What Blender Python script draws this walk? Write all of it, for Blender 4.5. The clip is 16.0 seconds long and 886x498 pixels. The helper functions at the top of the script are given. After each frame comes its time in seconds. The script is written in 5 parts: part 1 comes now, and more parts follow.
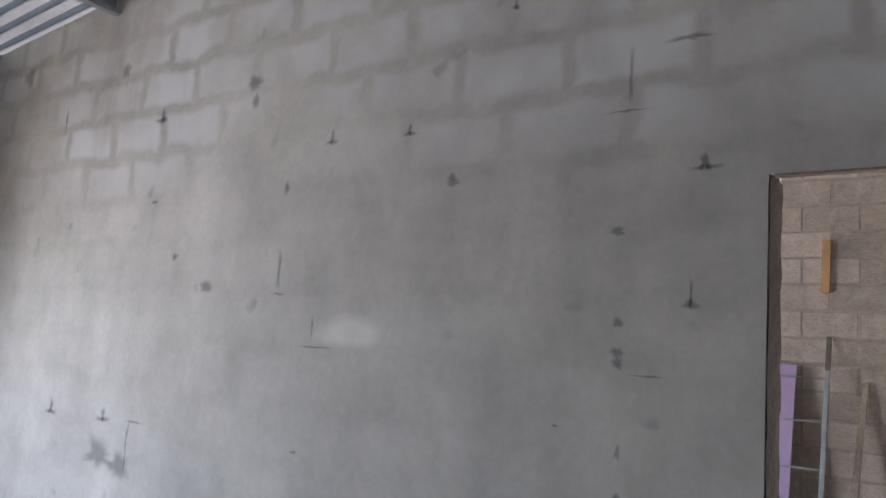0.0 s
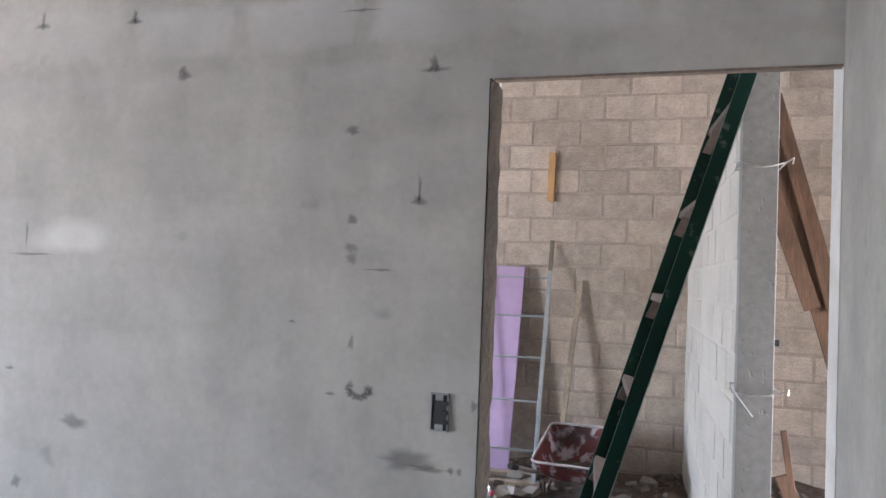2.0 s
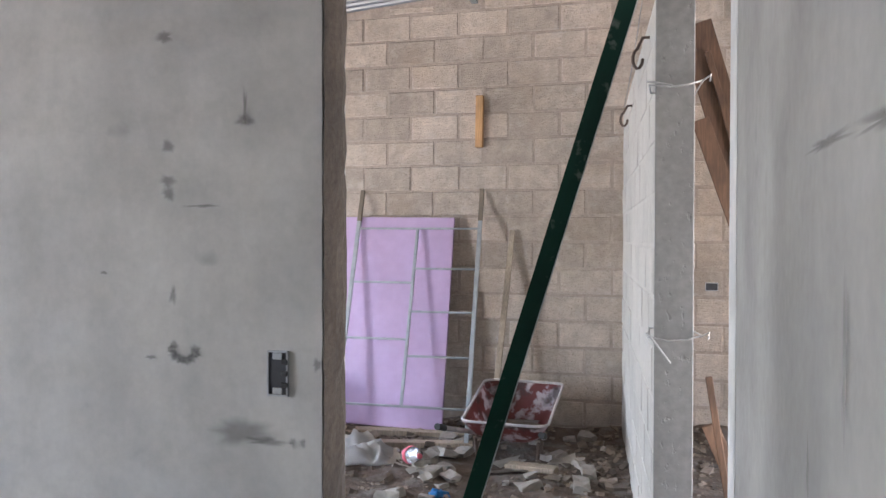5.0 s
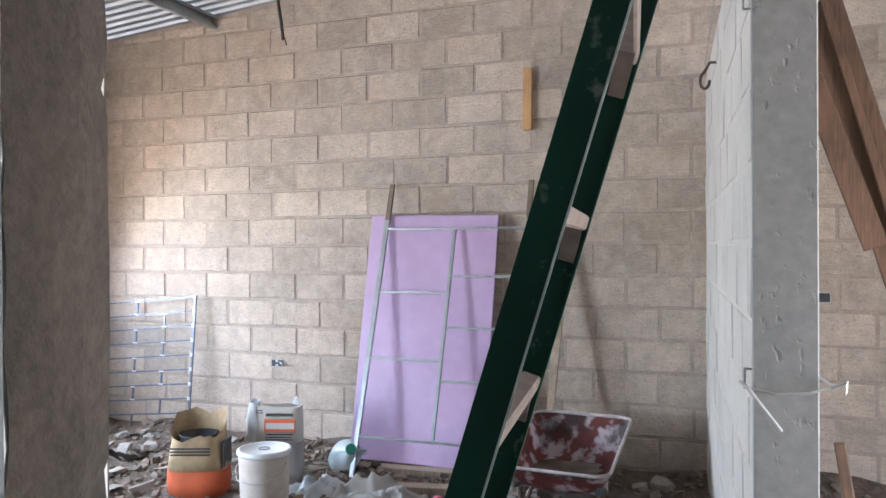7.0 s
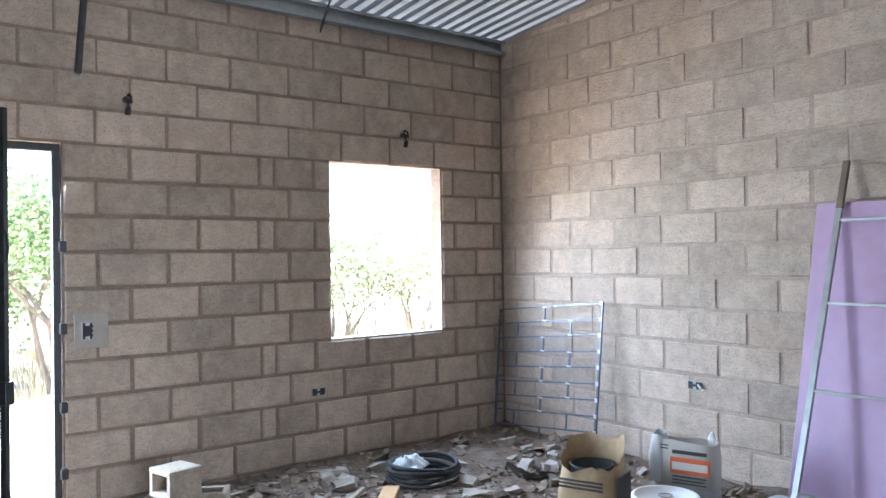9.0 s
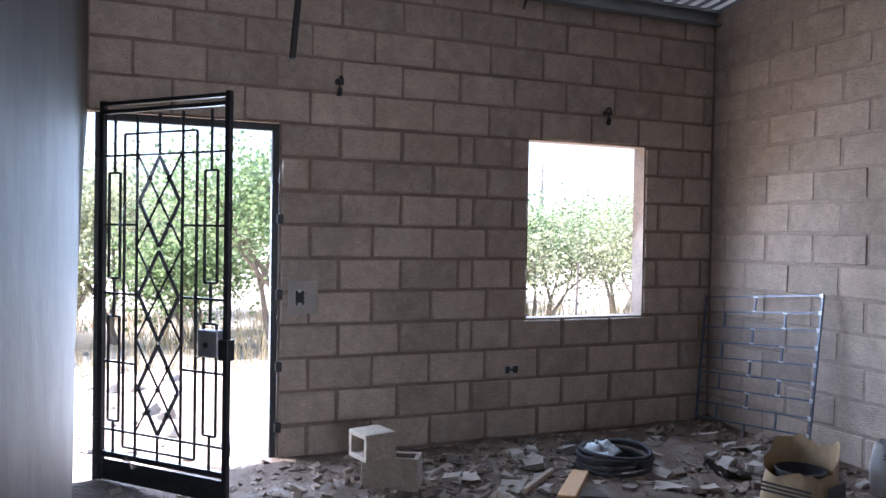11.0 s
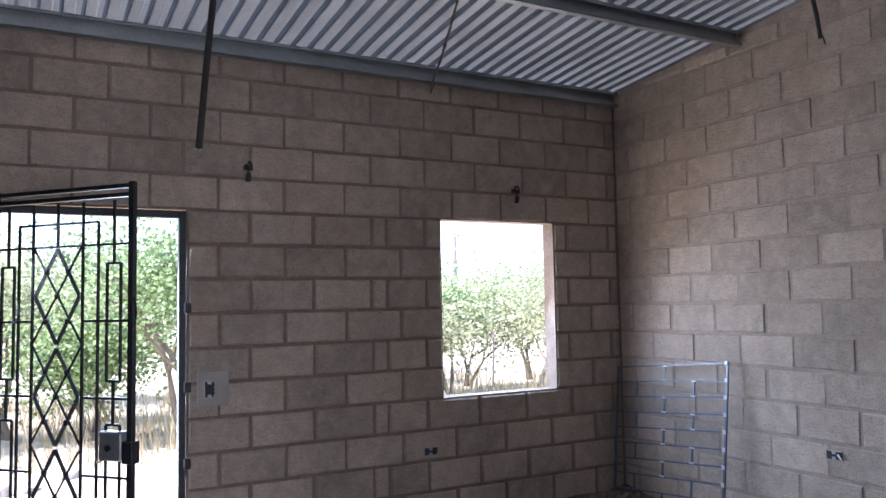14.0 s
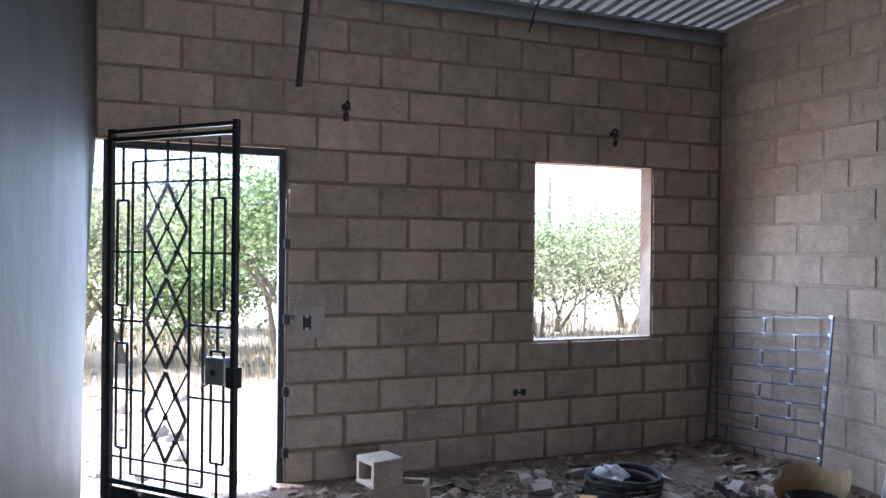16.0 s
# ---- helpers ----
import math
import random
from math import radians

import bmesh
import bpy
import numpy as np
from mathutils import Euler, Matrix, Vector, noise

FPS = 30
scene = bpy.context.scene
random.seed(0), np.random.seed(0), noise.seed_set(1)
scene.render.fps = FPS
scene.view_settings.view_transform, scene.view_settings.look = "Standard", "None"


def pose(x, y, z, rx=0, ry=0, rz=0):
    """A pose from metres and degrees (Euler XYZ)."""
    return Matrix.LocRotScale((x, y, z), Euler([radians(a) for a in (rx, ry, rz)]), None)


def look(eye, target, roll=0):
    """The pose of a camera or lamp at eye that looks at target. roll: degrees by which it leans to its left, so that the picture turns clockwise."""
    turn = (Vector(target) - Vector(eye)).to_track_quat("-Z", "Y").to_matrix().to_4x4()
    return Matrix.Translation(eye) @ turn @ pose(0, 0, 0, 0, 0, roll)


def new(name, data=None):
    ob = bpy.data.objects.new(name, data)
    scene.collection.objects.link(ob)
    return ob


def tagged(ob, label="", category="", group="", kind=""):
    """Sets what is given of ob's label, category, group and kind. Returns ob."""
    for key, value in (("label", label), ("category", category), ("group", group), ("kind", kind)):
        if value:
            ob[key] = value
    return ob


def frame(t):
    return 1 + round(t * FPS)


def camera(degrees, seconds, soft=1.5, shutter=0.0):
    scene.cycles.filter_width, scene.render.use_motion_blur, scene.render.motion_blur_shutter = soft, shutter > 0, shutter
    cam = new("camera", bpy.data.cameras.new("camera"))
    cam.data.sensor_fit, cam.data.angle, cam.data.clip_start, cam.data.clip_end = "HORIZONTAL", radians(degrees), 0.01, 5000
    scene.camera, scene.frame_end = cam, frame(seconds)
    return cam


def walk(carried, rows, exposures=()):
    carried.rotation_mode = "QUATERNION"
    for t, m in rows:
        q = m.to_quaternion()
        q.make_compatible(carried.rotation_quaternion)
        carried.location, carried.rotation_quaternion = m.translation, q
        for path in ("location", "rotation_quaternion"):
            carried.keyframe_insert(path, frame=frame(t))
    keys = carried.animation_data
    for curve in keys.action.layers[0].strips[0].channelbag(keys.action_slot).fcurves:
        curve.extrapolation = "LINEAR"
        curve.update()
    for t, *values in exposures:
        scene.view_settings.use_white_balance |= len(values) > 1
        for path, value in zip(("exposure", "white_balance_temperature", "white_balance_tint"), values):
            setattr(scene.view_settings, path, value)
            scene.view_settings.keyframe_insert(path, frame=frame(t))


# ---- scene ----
PATH = [
    (0, (4.849, -6.564, 1.629), (3.689, -4.954, 1.879), 3.9),
    (0.5, (4.845, -6.567, 1.626), (3.781, -4.888, 1.843), 4.6),
    (1, (4.844, -6.564, 1.613), (3.913, -4.802, 1.779), 4.2),
    (1.5, (4.875, -6.568, 1.597), (4.126, -4.718, 1.712), 3.4),
    (2, (4.914, -6.560, 1.580), (4.304, -4.656, 1.648), 2.2),
    (2.5, (4.943, -6.511, 1.568), (4.480, -4.567, 1.659), 0.4),
    (3, (4.975, -6.516, 1.548), (4.634, -4.546, 1.559), 0.2),
    (5.5, (5.098, -5.883, 1.514), (4.551, -3.960, 1.489), -0.3),
    (6, (5.103, -5.578, 1.515), (4.524, -3.664, 1.508), -1.5),
    (6.5, (5.099, -5.288, 1.510), (4.410, -3.411, 1.464), -2.8),
    (7, (5.067, -5.082, 1.490), (4.359, -3.212, 1.477), -0.4),
    (7.5, (5.023, -4.852, 1.482), (4.148, -3.053, 1.460), -3.2),
    (8, (4.957, -4.660, 1.479), (3.887, -2.971, 1.517), 0.2),
    (8.5, (4.785, -4.420, 1.323), (3.427, -2.952, 1.381), -0.1),
    (9, (4.770, -4.255, 1.437), (3.181, -3.041, 1.455), -0.8),
    (9.5, (4.745, -4.185, 1.448), (2.966, -3.271, 1.407), 0.3),
    (9.7, (4.768, -4.185, 1.422), (2.931, -3.394, 1.387), 1.7),
    (11.8, (4.770, -4.170, 1.456), (2.911, -3.432, 1.441), 0.4),
    (12, (4.770, -4.170, 1.489), (2.912, -3.433, 1.539), 0.1),
    (12.5, (4.770, -4.170, 1.535), (2.905, -3.465, 1.697), -1.4),
    (13, (4.770, -4.170, 1.566), (2.919, -3.440, 1.767), -1.2),
    (13.5, (4.770, -4.170, 1.571), (2.948, -3.367, 1.756), -1.3),
    (14, (4.770, -4.170, 1.521), (3.018, -3.216, 1.659), -1.1),
    (14.5, (4.770, -4.170, 1.525), (3.031, -3.183, 1.565), 0.1),
    (15, (4.770, -4.170, 1.526), (3.013, -3.215, 1.552), 1.0),
    (15.5, (4.770, -4.170, 1.528), (2.930, -3.385, 1.530), 0.9),
    (16, (4.770, -4.170, 1.506), (2.912, -3.429, 1.503), 0.6),
]
EXPOSURES = [(0, 2.9, 6100, 18), (1, 3.3, 6150, 18), (3, 3.7, 6200, 18), (5.5, 3.7, 6200, 17), (6.5, 3.7, 6150, 16), (7.5, 3.55, 5900, 13), (8.5, 3.4, 5800, 11), (9.4, 3.05, 5600, 12), (9.9, 2.5, 5550, 16), (12, 2.05, 5650, 21), (13.5, 2.15, 5600, 20), (16, 2.05, 5600, 19)]
cam = camera(59.0, 16.0)
walk(cam, [(t, look(eye, target, roll)) for t, eye, target, roll in PATH], EXPOSURES)

# ---- world and light ----
world = bpy.data.worlds.new("sky")
scene.world = world
world.use_nodes = True
wn = world.node_tree
sky = wn.nodes.new("ShaderNodeTexSky")
sky.sky_type = "NISHITA"
sky.sun_disc = False
sky.sun_elevation = radians(52)
sky.sun_rotation = radians(200)
sky.air_density, sky.dust_density = 1.0, 1.0
wn.links.new(sky.outputs["Color"], wn.nodes["Background"].inputs["Color"])
wn.nodes["Background"].inputs["Strength"].default_value = 0.15

sun_data = bpy.data.lights.new("sun", "SUN")
sun_data.energy, sun_data.angle, sun_data.color = 5.0, radians(0.53), (1.0, 0.94, 0.85)
sun = new("sun", sun_data)
SUN_FROM = Vector((math.sin(radians(200)) * math.cos(radians(52)), math.cos(radians(200)) * math.cos(radians(52)), math.sin(radians(52))))
sun.matrix_world = look(SUN_FROM * 30, (0, 0, 0))


def sky_opening(name, centre, target, width, height, power, colour=(0.84, 0.92, 1.0)):
    """Sky light that falls in through one opening of the walls."""
    data = bpy.data.lights.new(name, "AREA")
    data.shape, data.size, data.size_y, data.energy, data.color = "RECTANGLE", width, height, power, colour
    data.spread = radians(150)
    ob = new(name, data)
    ob.matrix_world = look(centre, target)
    return ob


# the sky shines down through each opening, and the sunlit earth before it throws warm light up
SKY_BLUE, EARTH_WARM = (0.70, 0.86, 1.0), (1.0, 0.84, 0.66)
sky_opening("window_skylight", (-0.17, -1.1, 1.5), (1, -1.25, 0.9), 0.92, 1.16, 6.5, SKY_BLUE)
sky_opening("window_earth_light", (-0.16, -1.1, 1.4), (1, -1.2, 1.9), 0.92, 1.0, 2, EARTH_WARM)
sky_opening("doorway_skylight", (-0.17, -3.8, 1.05), (1, -3.4, 0.55), 0.96, 2.0, 13, SKY_BLUE)
sky_opening("doorway_earth_light", (-0.16, -3.8, 0.6), (1, -3.2, 1.15), 0.96, 1.0, 2.5, EARTH_WARM)
sky_opening("front_window_skylight", (-0.17, -6.3, 1.25), (1, -6.0, 0.9), 1.2, 1.7, 6.2, SKY_BLUE)
sky_opening("front_window_earth_light", (-0.16, -6.3, 1.2), (1, -6.0, 1.6), 1.2, 1.5, 1.9, EARTH_WARM)
sky_opening("side_window_skylight", (6.38, 0.17, 1.9), (6.38, -1, 1.6), 0.8, 0.8, 4, SKY_BLUE)
# the east doorway is unseen; its two lamps are added to brighten the window wall
sky_opening("east_fill_cool", (7.77, -3.55, 1.05), (6, -3.5, 0.7), 1.3, 2.0, 9, (0.86, 0.93, 1.0))
sky_opening("east_fill_warm", (7.76, -3.55, 0.8), (6, -3.5, 1.0), 1.3, 1.4, 3.5, EARTH_WARM)

# ---- materials ----


class Mat:
    """A principled material with a small kit for colour variation and relief."""

    def __init__(self, name, colour, rough=0.8, metal=0.0):
        self.m = bpy.data.materials.new(name)
        self.m.use_nodes = True
        self.t = self.m.node_tree
        self.p = self.t.nodes["Principled BSDF"]
        self.p.inputs["Roughness"].default_value = rough
        self.p.inputs["Metallic"].default_value = metal
        rgb = self.add("ShaderNodeRGB")
        rgb.outputs[0].default_value = (*colour, 1)
        self.colour = rgb.outputs[0]
        self.place = self.add("ShaderNodeNewGeometry").outputs["Position"]
        self.height = None

    def add(self, kind):
        return self.t.nodes.new(kind)

    def link(self, a, b):
        self.t.links.new(a, b)

    def local(self):
        """Take patterns from the thing's own coordinates."""
        self.place = self.add("ShaderNodeTexCoord").outputs["Object"]
        return self

    def noise(self, scale, detail=4.0, rough=0.55, stretch=None, offset=0.0):
        n = self.add("ShaderNodeTexNoise")
        n.inputs["Scale"].default_value, n.inputs["Detail"].default_value, n.inputs["Roughness"].default_value = scale, detail, rough
        v = self.place
        if stretch or offset:
            mp = self.add("ShaderNodeMapping")
            mp.inputs["Scale"].default_value = stretch or (1, 1, 1)
            mp.inputs["Location"].default_value = (offset, offset * 1.7, offset * 0.6)
            self.link(v, mp.inputs["Vector"])
            v = mp.outputs[0]
        self.link(v, n.inputs["Vector"])
        return n.outputs["Fac"]

    def ramp(self, fac, lo, hi, a=0.0, b=1.0):
        r = self.add("ShaderNodeMapRange")
        for k, v in zip(("From Min", "From Max", "To Min", "To Max"), (lo, hi, a, b)):
            r.inputs[k].default_value = v
        self.link(fac, r.inputs["Value"])
        return r.outputs["Result"]

    def math(self, op, a, b):
        n = self.add("ShaderNodeMath")
        n.operation = op
        for i, v in enumerate((a, b)):
            if isinstance(v, (int, float)):
                n.inputs[i].default_value = v
            else:
                self.link(v, n.inputs[i])
        return n.outputs[0]

    def mix(self, fac, colour):
        n = self.add("ShaderNodeMix")
        n.data_type = "RGBA"
        if isinstance(fac, (int, float)):
            n.inputs["Factor"].default_value = fac
        else:
            self.link(fac, n.inputs["Factor"])
        self.link(self.colour, n.inputs["A"])
        n.inputs["B"].default_value = (*colour, 1)
        self.colour = n.outputs["Result"]
        return self

    def gain(self, fac):
        """Multiply the colour by a value."""
        n = self.add("ShaderNodeVectorMath")
        n.operation = "SCALE"
        self.link(self.colour, n.inputs[0])
        self.link(fac, n.inputs["Scale"])
        self.colour = n.outputs[0]
        return self

    def vary(self, scale, amount, **kw):
        return self.gain(self.ramp(self.noise(scale, **kw), 0.3, 0.7, 1 - amount, 1 + amount))

    def pieces(self, amount):
        """Piece by piece tone."""
        r = self.add("ShaderNodeObjectInfo").outputs["Random"]
        return self.gain(self.ramp(r, 0, 1, 1 - amount, 1 + amount))

    def islands(self, amount):
        r = self.add("ShaderNodeNewGeometry").outputs["Random Per Island"]
        return self.gain(self.ramp(r, 0, 1, 1 - amount, 1 + amount))

    def relief(self, fac, weight):
        f = self.math("MULTIPLY", fac, weight)
        self.height = f if self.height is None else self.math("ADD", self.height, f)
        return self

    def done(self, bump=0.0, distance=0.01):
        self.link(self.colour, self.p.inputs["Base Color"])
        if self.height is not None and bump:
            b = self.add("ShaderNodeBump")
            b.inputs["Strength"].default_value, b.inputs["Distance"].default_value = bump, distance
            self.link(self.height, b.inputs["Height"])
            self.link(b.outputs[0], self.p.inputs["Normal"])
        return self.m


def concrete_block(name, colour):
    m = Mat(name, colour, 0.92).pieces(0.17).vary(2.2, 0.15).vary(11, 0.14, detail=5.0)
    drag = m.noise(26, detail=7.0, rough=0.7, stretch=(1.0, 1.0, 2.6))
    m.gain(m.ramp(drag, 0.25, 0.75, 0.80, 1.18))
    pores = m.noise(95, detail=4.0, rough=0.65)
    m.gain(m.ramp(pores, 0.30, 0.46, 0.52, 1.0))
    m.mix(m.math("MULTIPLY", m.ramp(m.noise(7, detail=6.0, offset=9.0), 0.56, 0.70), 0.35), (0.62, 0.56, 0.50))
    stain = m.ramp(m.noise(1.4, detail=6.0, offset=3.0), 0.55, 0.75)
    m.mix(m.math("MULTIPLY", stain, 0.42), (0.36, 0.25, 0.16))
    m.relief(pores, 1.0).relief(drag, 1.2)
    return m.done(0.8, 0.008)


BLOCK = concrete_block("grey_brown_block", (0.49, 0.405, 0.33))
_m = Mat("mortar", (0.26, 0.204, 0.16), 0.95).vary(8, 0.18).vary(70, 0.18)
_m.relief(_m.noise(60, detail=5.0), 1.0)
MORTAR = _m.done(0.6, 0.008)
_m = Mat("flush_mortar", (0.40, 0.325, 0.265), 0.95).vary(8, 0.15).vary(70, 0.15)
_m.relief(_m.noise(60, detail=5.0), 1.0)
MORTAR_FLUSH = _m.done(0.6, 0.008)
_m = Mat("rubbed_mortar", (0.27, 0.212, 0.168), 0.95).vary(5, 0.25).vary(70, 0.15)
_m.relief(_m.noise(60, detail=5.0), 1.0)
MORTAR_RUBBED = _m.done(0.6, 0.008)


def cement_plaster(name, colour, ghosts, streaks=0.0):
    m = Mat(name, colour, 0.86)
    if streaks:
        m.vary(1.6, streaks, detail=6.0, stretch=(0.5, 1.0, 0.9)).vary(5, streaks * 0.7, detail=6.0, stretch=(0.5, 1.0, 0.5))
    m.vary(0.8, 0.15, detail=5.0).vary(4.0, 0.13, detail=6.0).vary(45, 0.05)
    trowel = m.noise(3.0, detail=5.0, stretch=(1.0, 1.0, 0.35), offset=4.0)
    m.gain(m.ramp(trowel, 0.3, 0.7, 0.90, 1.10))
    if ghosts:
        # blocks that show through the thin coat, more so towards the roof
        mp = m.add("ShaderNodeMapping")
        mp.inputs["Rotation"].default_value = (radians(-90), 0, 0)
        wob = m.add("ShaderNodeTexNoise")
        wob.inputs["Scale"].default_value, wob.inputs["Detail"].default_value = 5.0, 3.0
        m.link(m.place, wob.inputs["Vector"])
        off = m.add("ShaderNodeVectorMath")
        off.operation = "MULTIPLY_ADD"
        off.inputs[1].default_value = (0.13, 0.0, 0.10)
        m.link(wob.outputs["Color"], off.inputs[0])
        m.link(m.place, off.inputs[2])
        m.link(off.outputs[0], mp.inputs["Vector"])
        br = m.add("ShaderNodeTexBrick")
        br.inputs["Scale"].default_value = 1.0
        br.inputs["Brick Width"].default_value, br.inputs["Row Height"].default_value = 0.405, 0.2055
        br.inputs["Mortar Size"].default_value, br.inputs["Mortar Smooth"].default_value = 0.05, 1.0
        br.inputs["Color1"].default_value, br.inputs["Color2"].default_value = (0.75, 0.75, 0.75, 1), (1, 1, 1, 1)
        br.inputs["Mortar"].default_value = (0.28, 0.28, 0.28, 1)
        m.link(mp.outputs[0], br.inputs["Vector"])
        sep = m.add("ShaderNodeSeparateXYZ")
        m.link(m.place, sep.inputs[0])
        high = m.ramp(sep.outputs["Z"], 2.1, 2.5, 0.14, 1.0)
        patchy = m.ramp(m.noise(1.6, detail=3.0, offset=8.0), 0.36, 0.56)
        lum = m.add("ShaderNodeRGBToBW")
        m.link(br.outputs["Color"], lum.inputs[0])
        light = m.math("MULTIPLY", m.math("MULTIPLY", high, patchy), m.ramp(lum.outputs[0], 0.4, 1.0))
        m.mix(m.math("MULTIPLY", light, 0.8), (0.66, 0.67, 0.68))
        # one oval skim of paler cement
        far = m.add("ShaderNodeVectorMath")
        far.operation = "MULTIPLY_ADD"
        far.inputs[1].default_value, far.inputs[2].default_value = (1.0, 0.0, 2.7), (-3.05, 0.0, -4.60)
        m.link(off.outputs[0], far.inputs[0])
        span = m.add("ShaderNodeVectorMath")
        span.operation = "LENGTH"
        m.link(far.outputs[0], span.inputs[0])
        m.mix(m.ramp(span.outputs["Value"], 0.08, 0.175, 0.62, 0.0), (0.72, 0.71, 0.68))
    drips = m.ramp(m.noise(2.6, detail=5.0, stretch=(1.0, 1.0, 0.16), offset=2.0), 0.60, 0.74)
    m.mix(m.math("MULTIPLY", drips, 0.30), (0.20, 0.19, 0.17))
    spots = m.ramp(m.noise(6.5, detail=2.0, offset=11.0), 0.70, 0.78)
    m.mix(m.math("MULTIPLY", spots, 0.35), (0.15, 0.15, 0.145))
    m.relief(m.noise(5, detail=4.0), 1.2).relief(m.noise(70, detail=4.0), 0.1)
    return m.done(0.28, 0.02)


PLASTER = cement_plaster("cement_plaster", (0.46, 0.445, 0.415), True)
# shade on the partition's inner face is put into this near-black base colour
PLASTER_SHADED = cement_plaster("shaded_plaster", (0.028, 0.028, 0.024), False, 0.7)
PLASTER_SHADED.node_tree.nodes["Principled BSDF"].inputs["Roughness"].default_value = 0.62
PLASTER_SIDE = cement_plaster("pale_cement_plaster", (0.30, 0.29, 0.268), False, 0.12)

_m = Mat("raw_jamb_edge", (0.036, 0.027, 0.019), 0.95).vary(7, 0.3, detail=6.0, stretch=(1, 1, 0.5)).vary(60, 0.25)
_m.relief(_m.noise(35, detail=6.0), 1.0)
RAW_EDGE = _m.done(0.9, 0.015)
_m = Mat("formed_concrete", (0.22, 0.213, 0.20), 0.88).vary(3, 0.14, stretch=(1, 1, 0.3)).vary(30, 0.12, detail=6.0)
_p = _m.noise(38, detail=3.0, stretch=(1, 1, 0.55), offset=5.0)
_m.gain(_m.ramp(_p, 0.27, 0.36, 0.75, 1.0))
_m.relief(_m.ramp(_p, 0.27, 0.40), 1.0).relief(_m.noise(90), 0.2)
CONCRETE = _m.done(0.4, 0.008)
_m = Mat("white_wash_block", (0.44, 0.41, 0.365), 0.9).pieces(0.05).vary(1.5, 0.1).vary(40, 0.08, detail=6.0)
_m.relief(_m.noise(90, detail=5.0), 1.0)
PALE_BLOCK = _m.done(0.4, 0.006)
_m = Mat("galvanised_sheet", (0.28, 0.275, 0.262), 0.45, 0.5).vary(3, 0.08).vary(40, 0.08)
GALV = _m.done()
_m = Mat("galvanised_purlin", (0.36, 0.39, 0.40), 0.5, 0.6).vary(5, 0.12).vary(60, 0.1)
PURLIN = _m.done()
_m = Mat("rubble_dirt", (0.115, 0.08, 0.058), 0.97).vary(2, 0.2).vary(14, 0.25, detail=6.0).vary(90, 0.2)
_m.mix(_m.math("MULTIPLY", _m.ramp(_m.noise(5, detail=5.0, offset=6.0), 0.5, 0.65), 0.55), (0.22, 0.20, 0.18))
_m.relief(_m.noise(30, detail=7.0), 1.0)
DIRT = _m.done(0.9, 0.03)
_m = Mat("rubble_stone", (0.20, 0.155, 0.12), 0.93).islands(0.45).vary(25, 0.15)
_m.relief(_m.noise(60, detail=5.0), 1.0)
RUBBLE = _m.done(0.6, 0.01)
_m = Mat("front_floor", (0.28, 0.26, 0.235), 0.9).vary(2, 0.15).vary(25, 0.12)
FLOOR = _m.done()
_m = Mat("sunlit_earth", (0.50, 0.42, 0.33), 0.97).vary(0.7, 0.14).vary(9, 0.2, detail=6.0)
_m.relief(_m.noise(12, detail=6.0), 1.0)
EARTH = _m.done(0.6, 0.05)
GATE_BLACK = Mat("black_steel", (0.025, 0.027, 0.03), 0.45, 0.3).vary(20, 0.3).done()

# ---- mesh helpers ----


def link_mesh(name, bm, material, smooth=False):
    me = bpy.data.meshes.new(name)
    bm.normal_update()
    bm.to_mesh(me)
    bm.free()
    me.materials.append(material)
    if smooth:
        for f in me.polygons:
            f.use_smooth = True
    return new(name, me)


def part(name, bm, material, parent, label="", smooth=False):
    ob = link_mesh(name, bm, material, smooth)
    ob.parent = parent
    if label:
        ob["label"] = label
    return ob


def thing(name, m, label, category, group="", kind=""):
    ob = new(name)
    ob.empty_display_size = 0.1
    ob.matrix_world = m
    return tagged(ob, label, category, group, kind)


def add_box(bm, lo, hi, bevel=0.0, m=None):
    """An upright box between two corners, its edges bevelled."""
    c = [(a + b) / 2 for a, b in zip(lo, hi)]
    s = [max(abs(b - a), 1e-4) for a, b in zip(lo, hi)]
    made = bmesh.ops.create_cube(bm, size=1, matrix=Matrix.LocRotScale(c, None, s))["verts"]
    if bevel:
        edges = list({e for v in made for e in v.link_edges})
        made = bmesh.ops.bevel(bm, geom=edges, offset=bevel, segments=1, affect="EDGES", profile=0.5)["verts"]
    if m is not None:
        bmesh.ops.transform(bm, matrix=m, verts=list(set(made)))
    return made


def box(lo, hi, bevel=0.0):
    bm = bmesh.new()
    add_box(bm, lo, hi, bevel)
    return bm


def add_rod(bm, a, b, r, sides=8, r2=None):
    """A round bar from a to b."""
    a, b = Vector(a), Vector(b)
    d = b - a
    q = d.to_track_quat("Z", "Y").to_matrix().to_4x4()
    bmesh.ops.create_cone(bm, cap_ends=True, segments=sides, radius1=r, radius2=r if r2 is None else r2, depth=d.length,
                          matrix=Matrix.Translation((a + b) / 2) @ q)


def rod(a, b, r, sides=8, r2=None):
    bm = bmesh.new()
    add_rod(bm, a, b, r, sides, r2)
    return bm


def add_bar(bm, a, b, w, h, up=(0, 0, 1), bevel=0.0):
    """A square bar from a to b, w across and h along up."""
    a, b = Vector(a), Vector(b)
    y = (b - a).normalized()
    x = y.cross(Vector(up)).normalized()
    z = x.cross(y)
    m = Matrix((x, y, z)).transposed().to_4x4()
    m.translation = (a + b) / 2
    n = (b - a).length
    return add_box(bm, (-w / 2, -n / 2, -h / 2), (w / 2, n / 2, h / 2), bevel, m)


def bar(a, b, w, h, up=(0, 0, 1), bevel=0.0):
    bm = bmesh.new()
    add_bar(bm, a, b, w, h, up, bevel)
    return bm


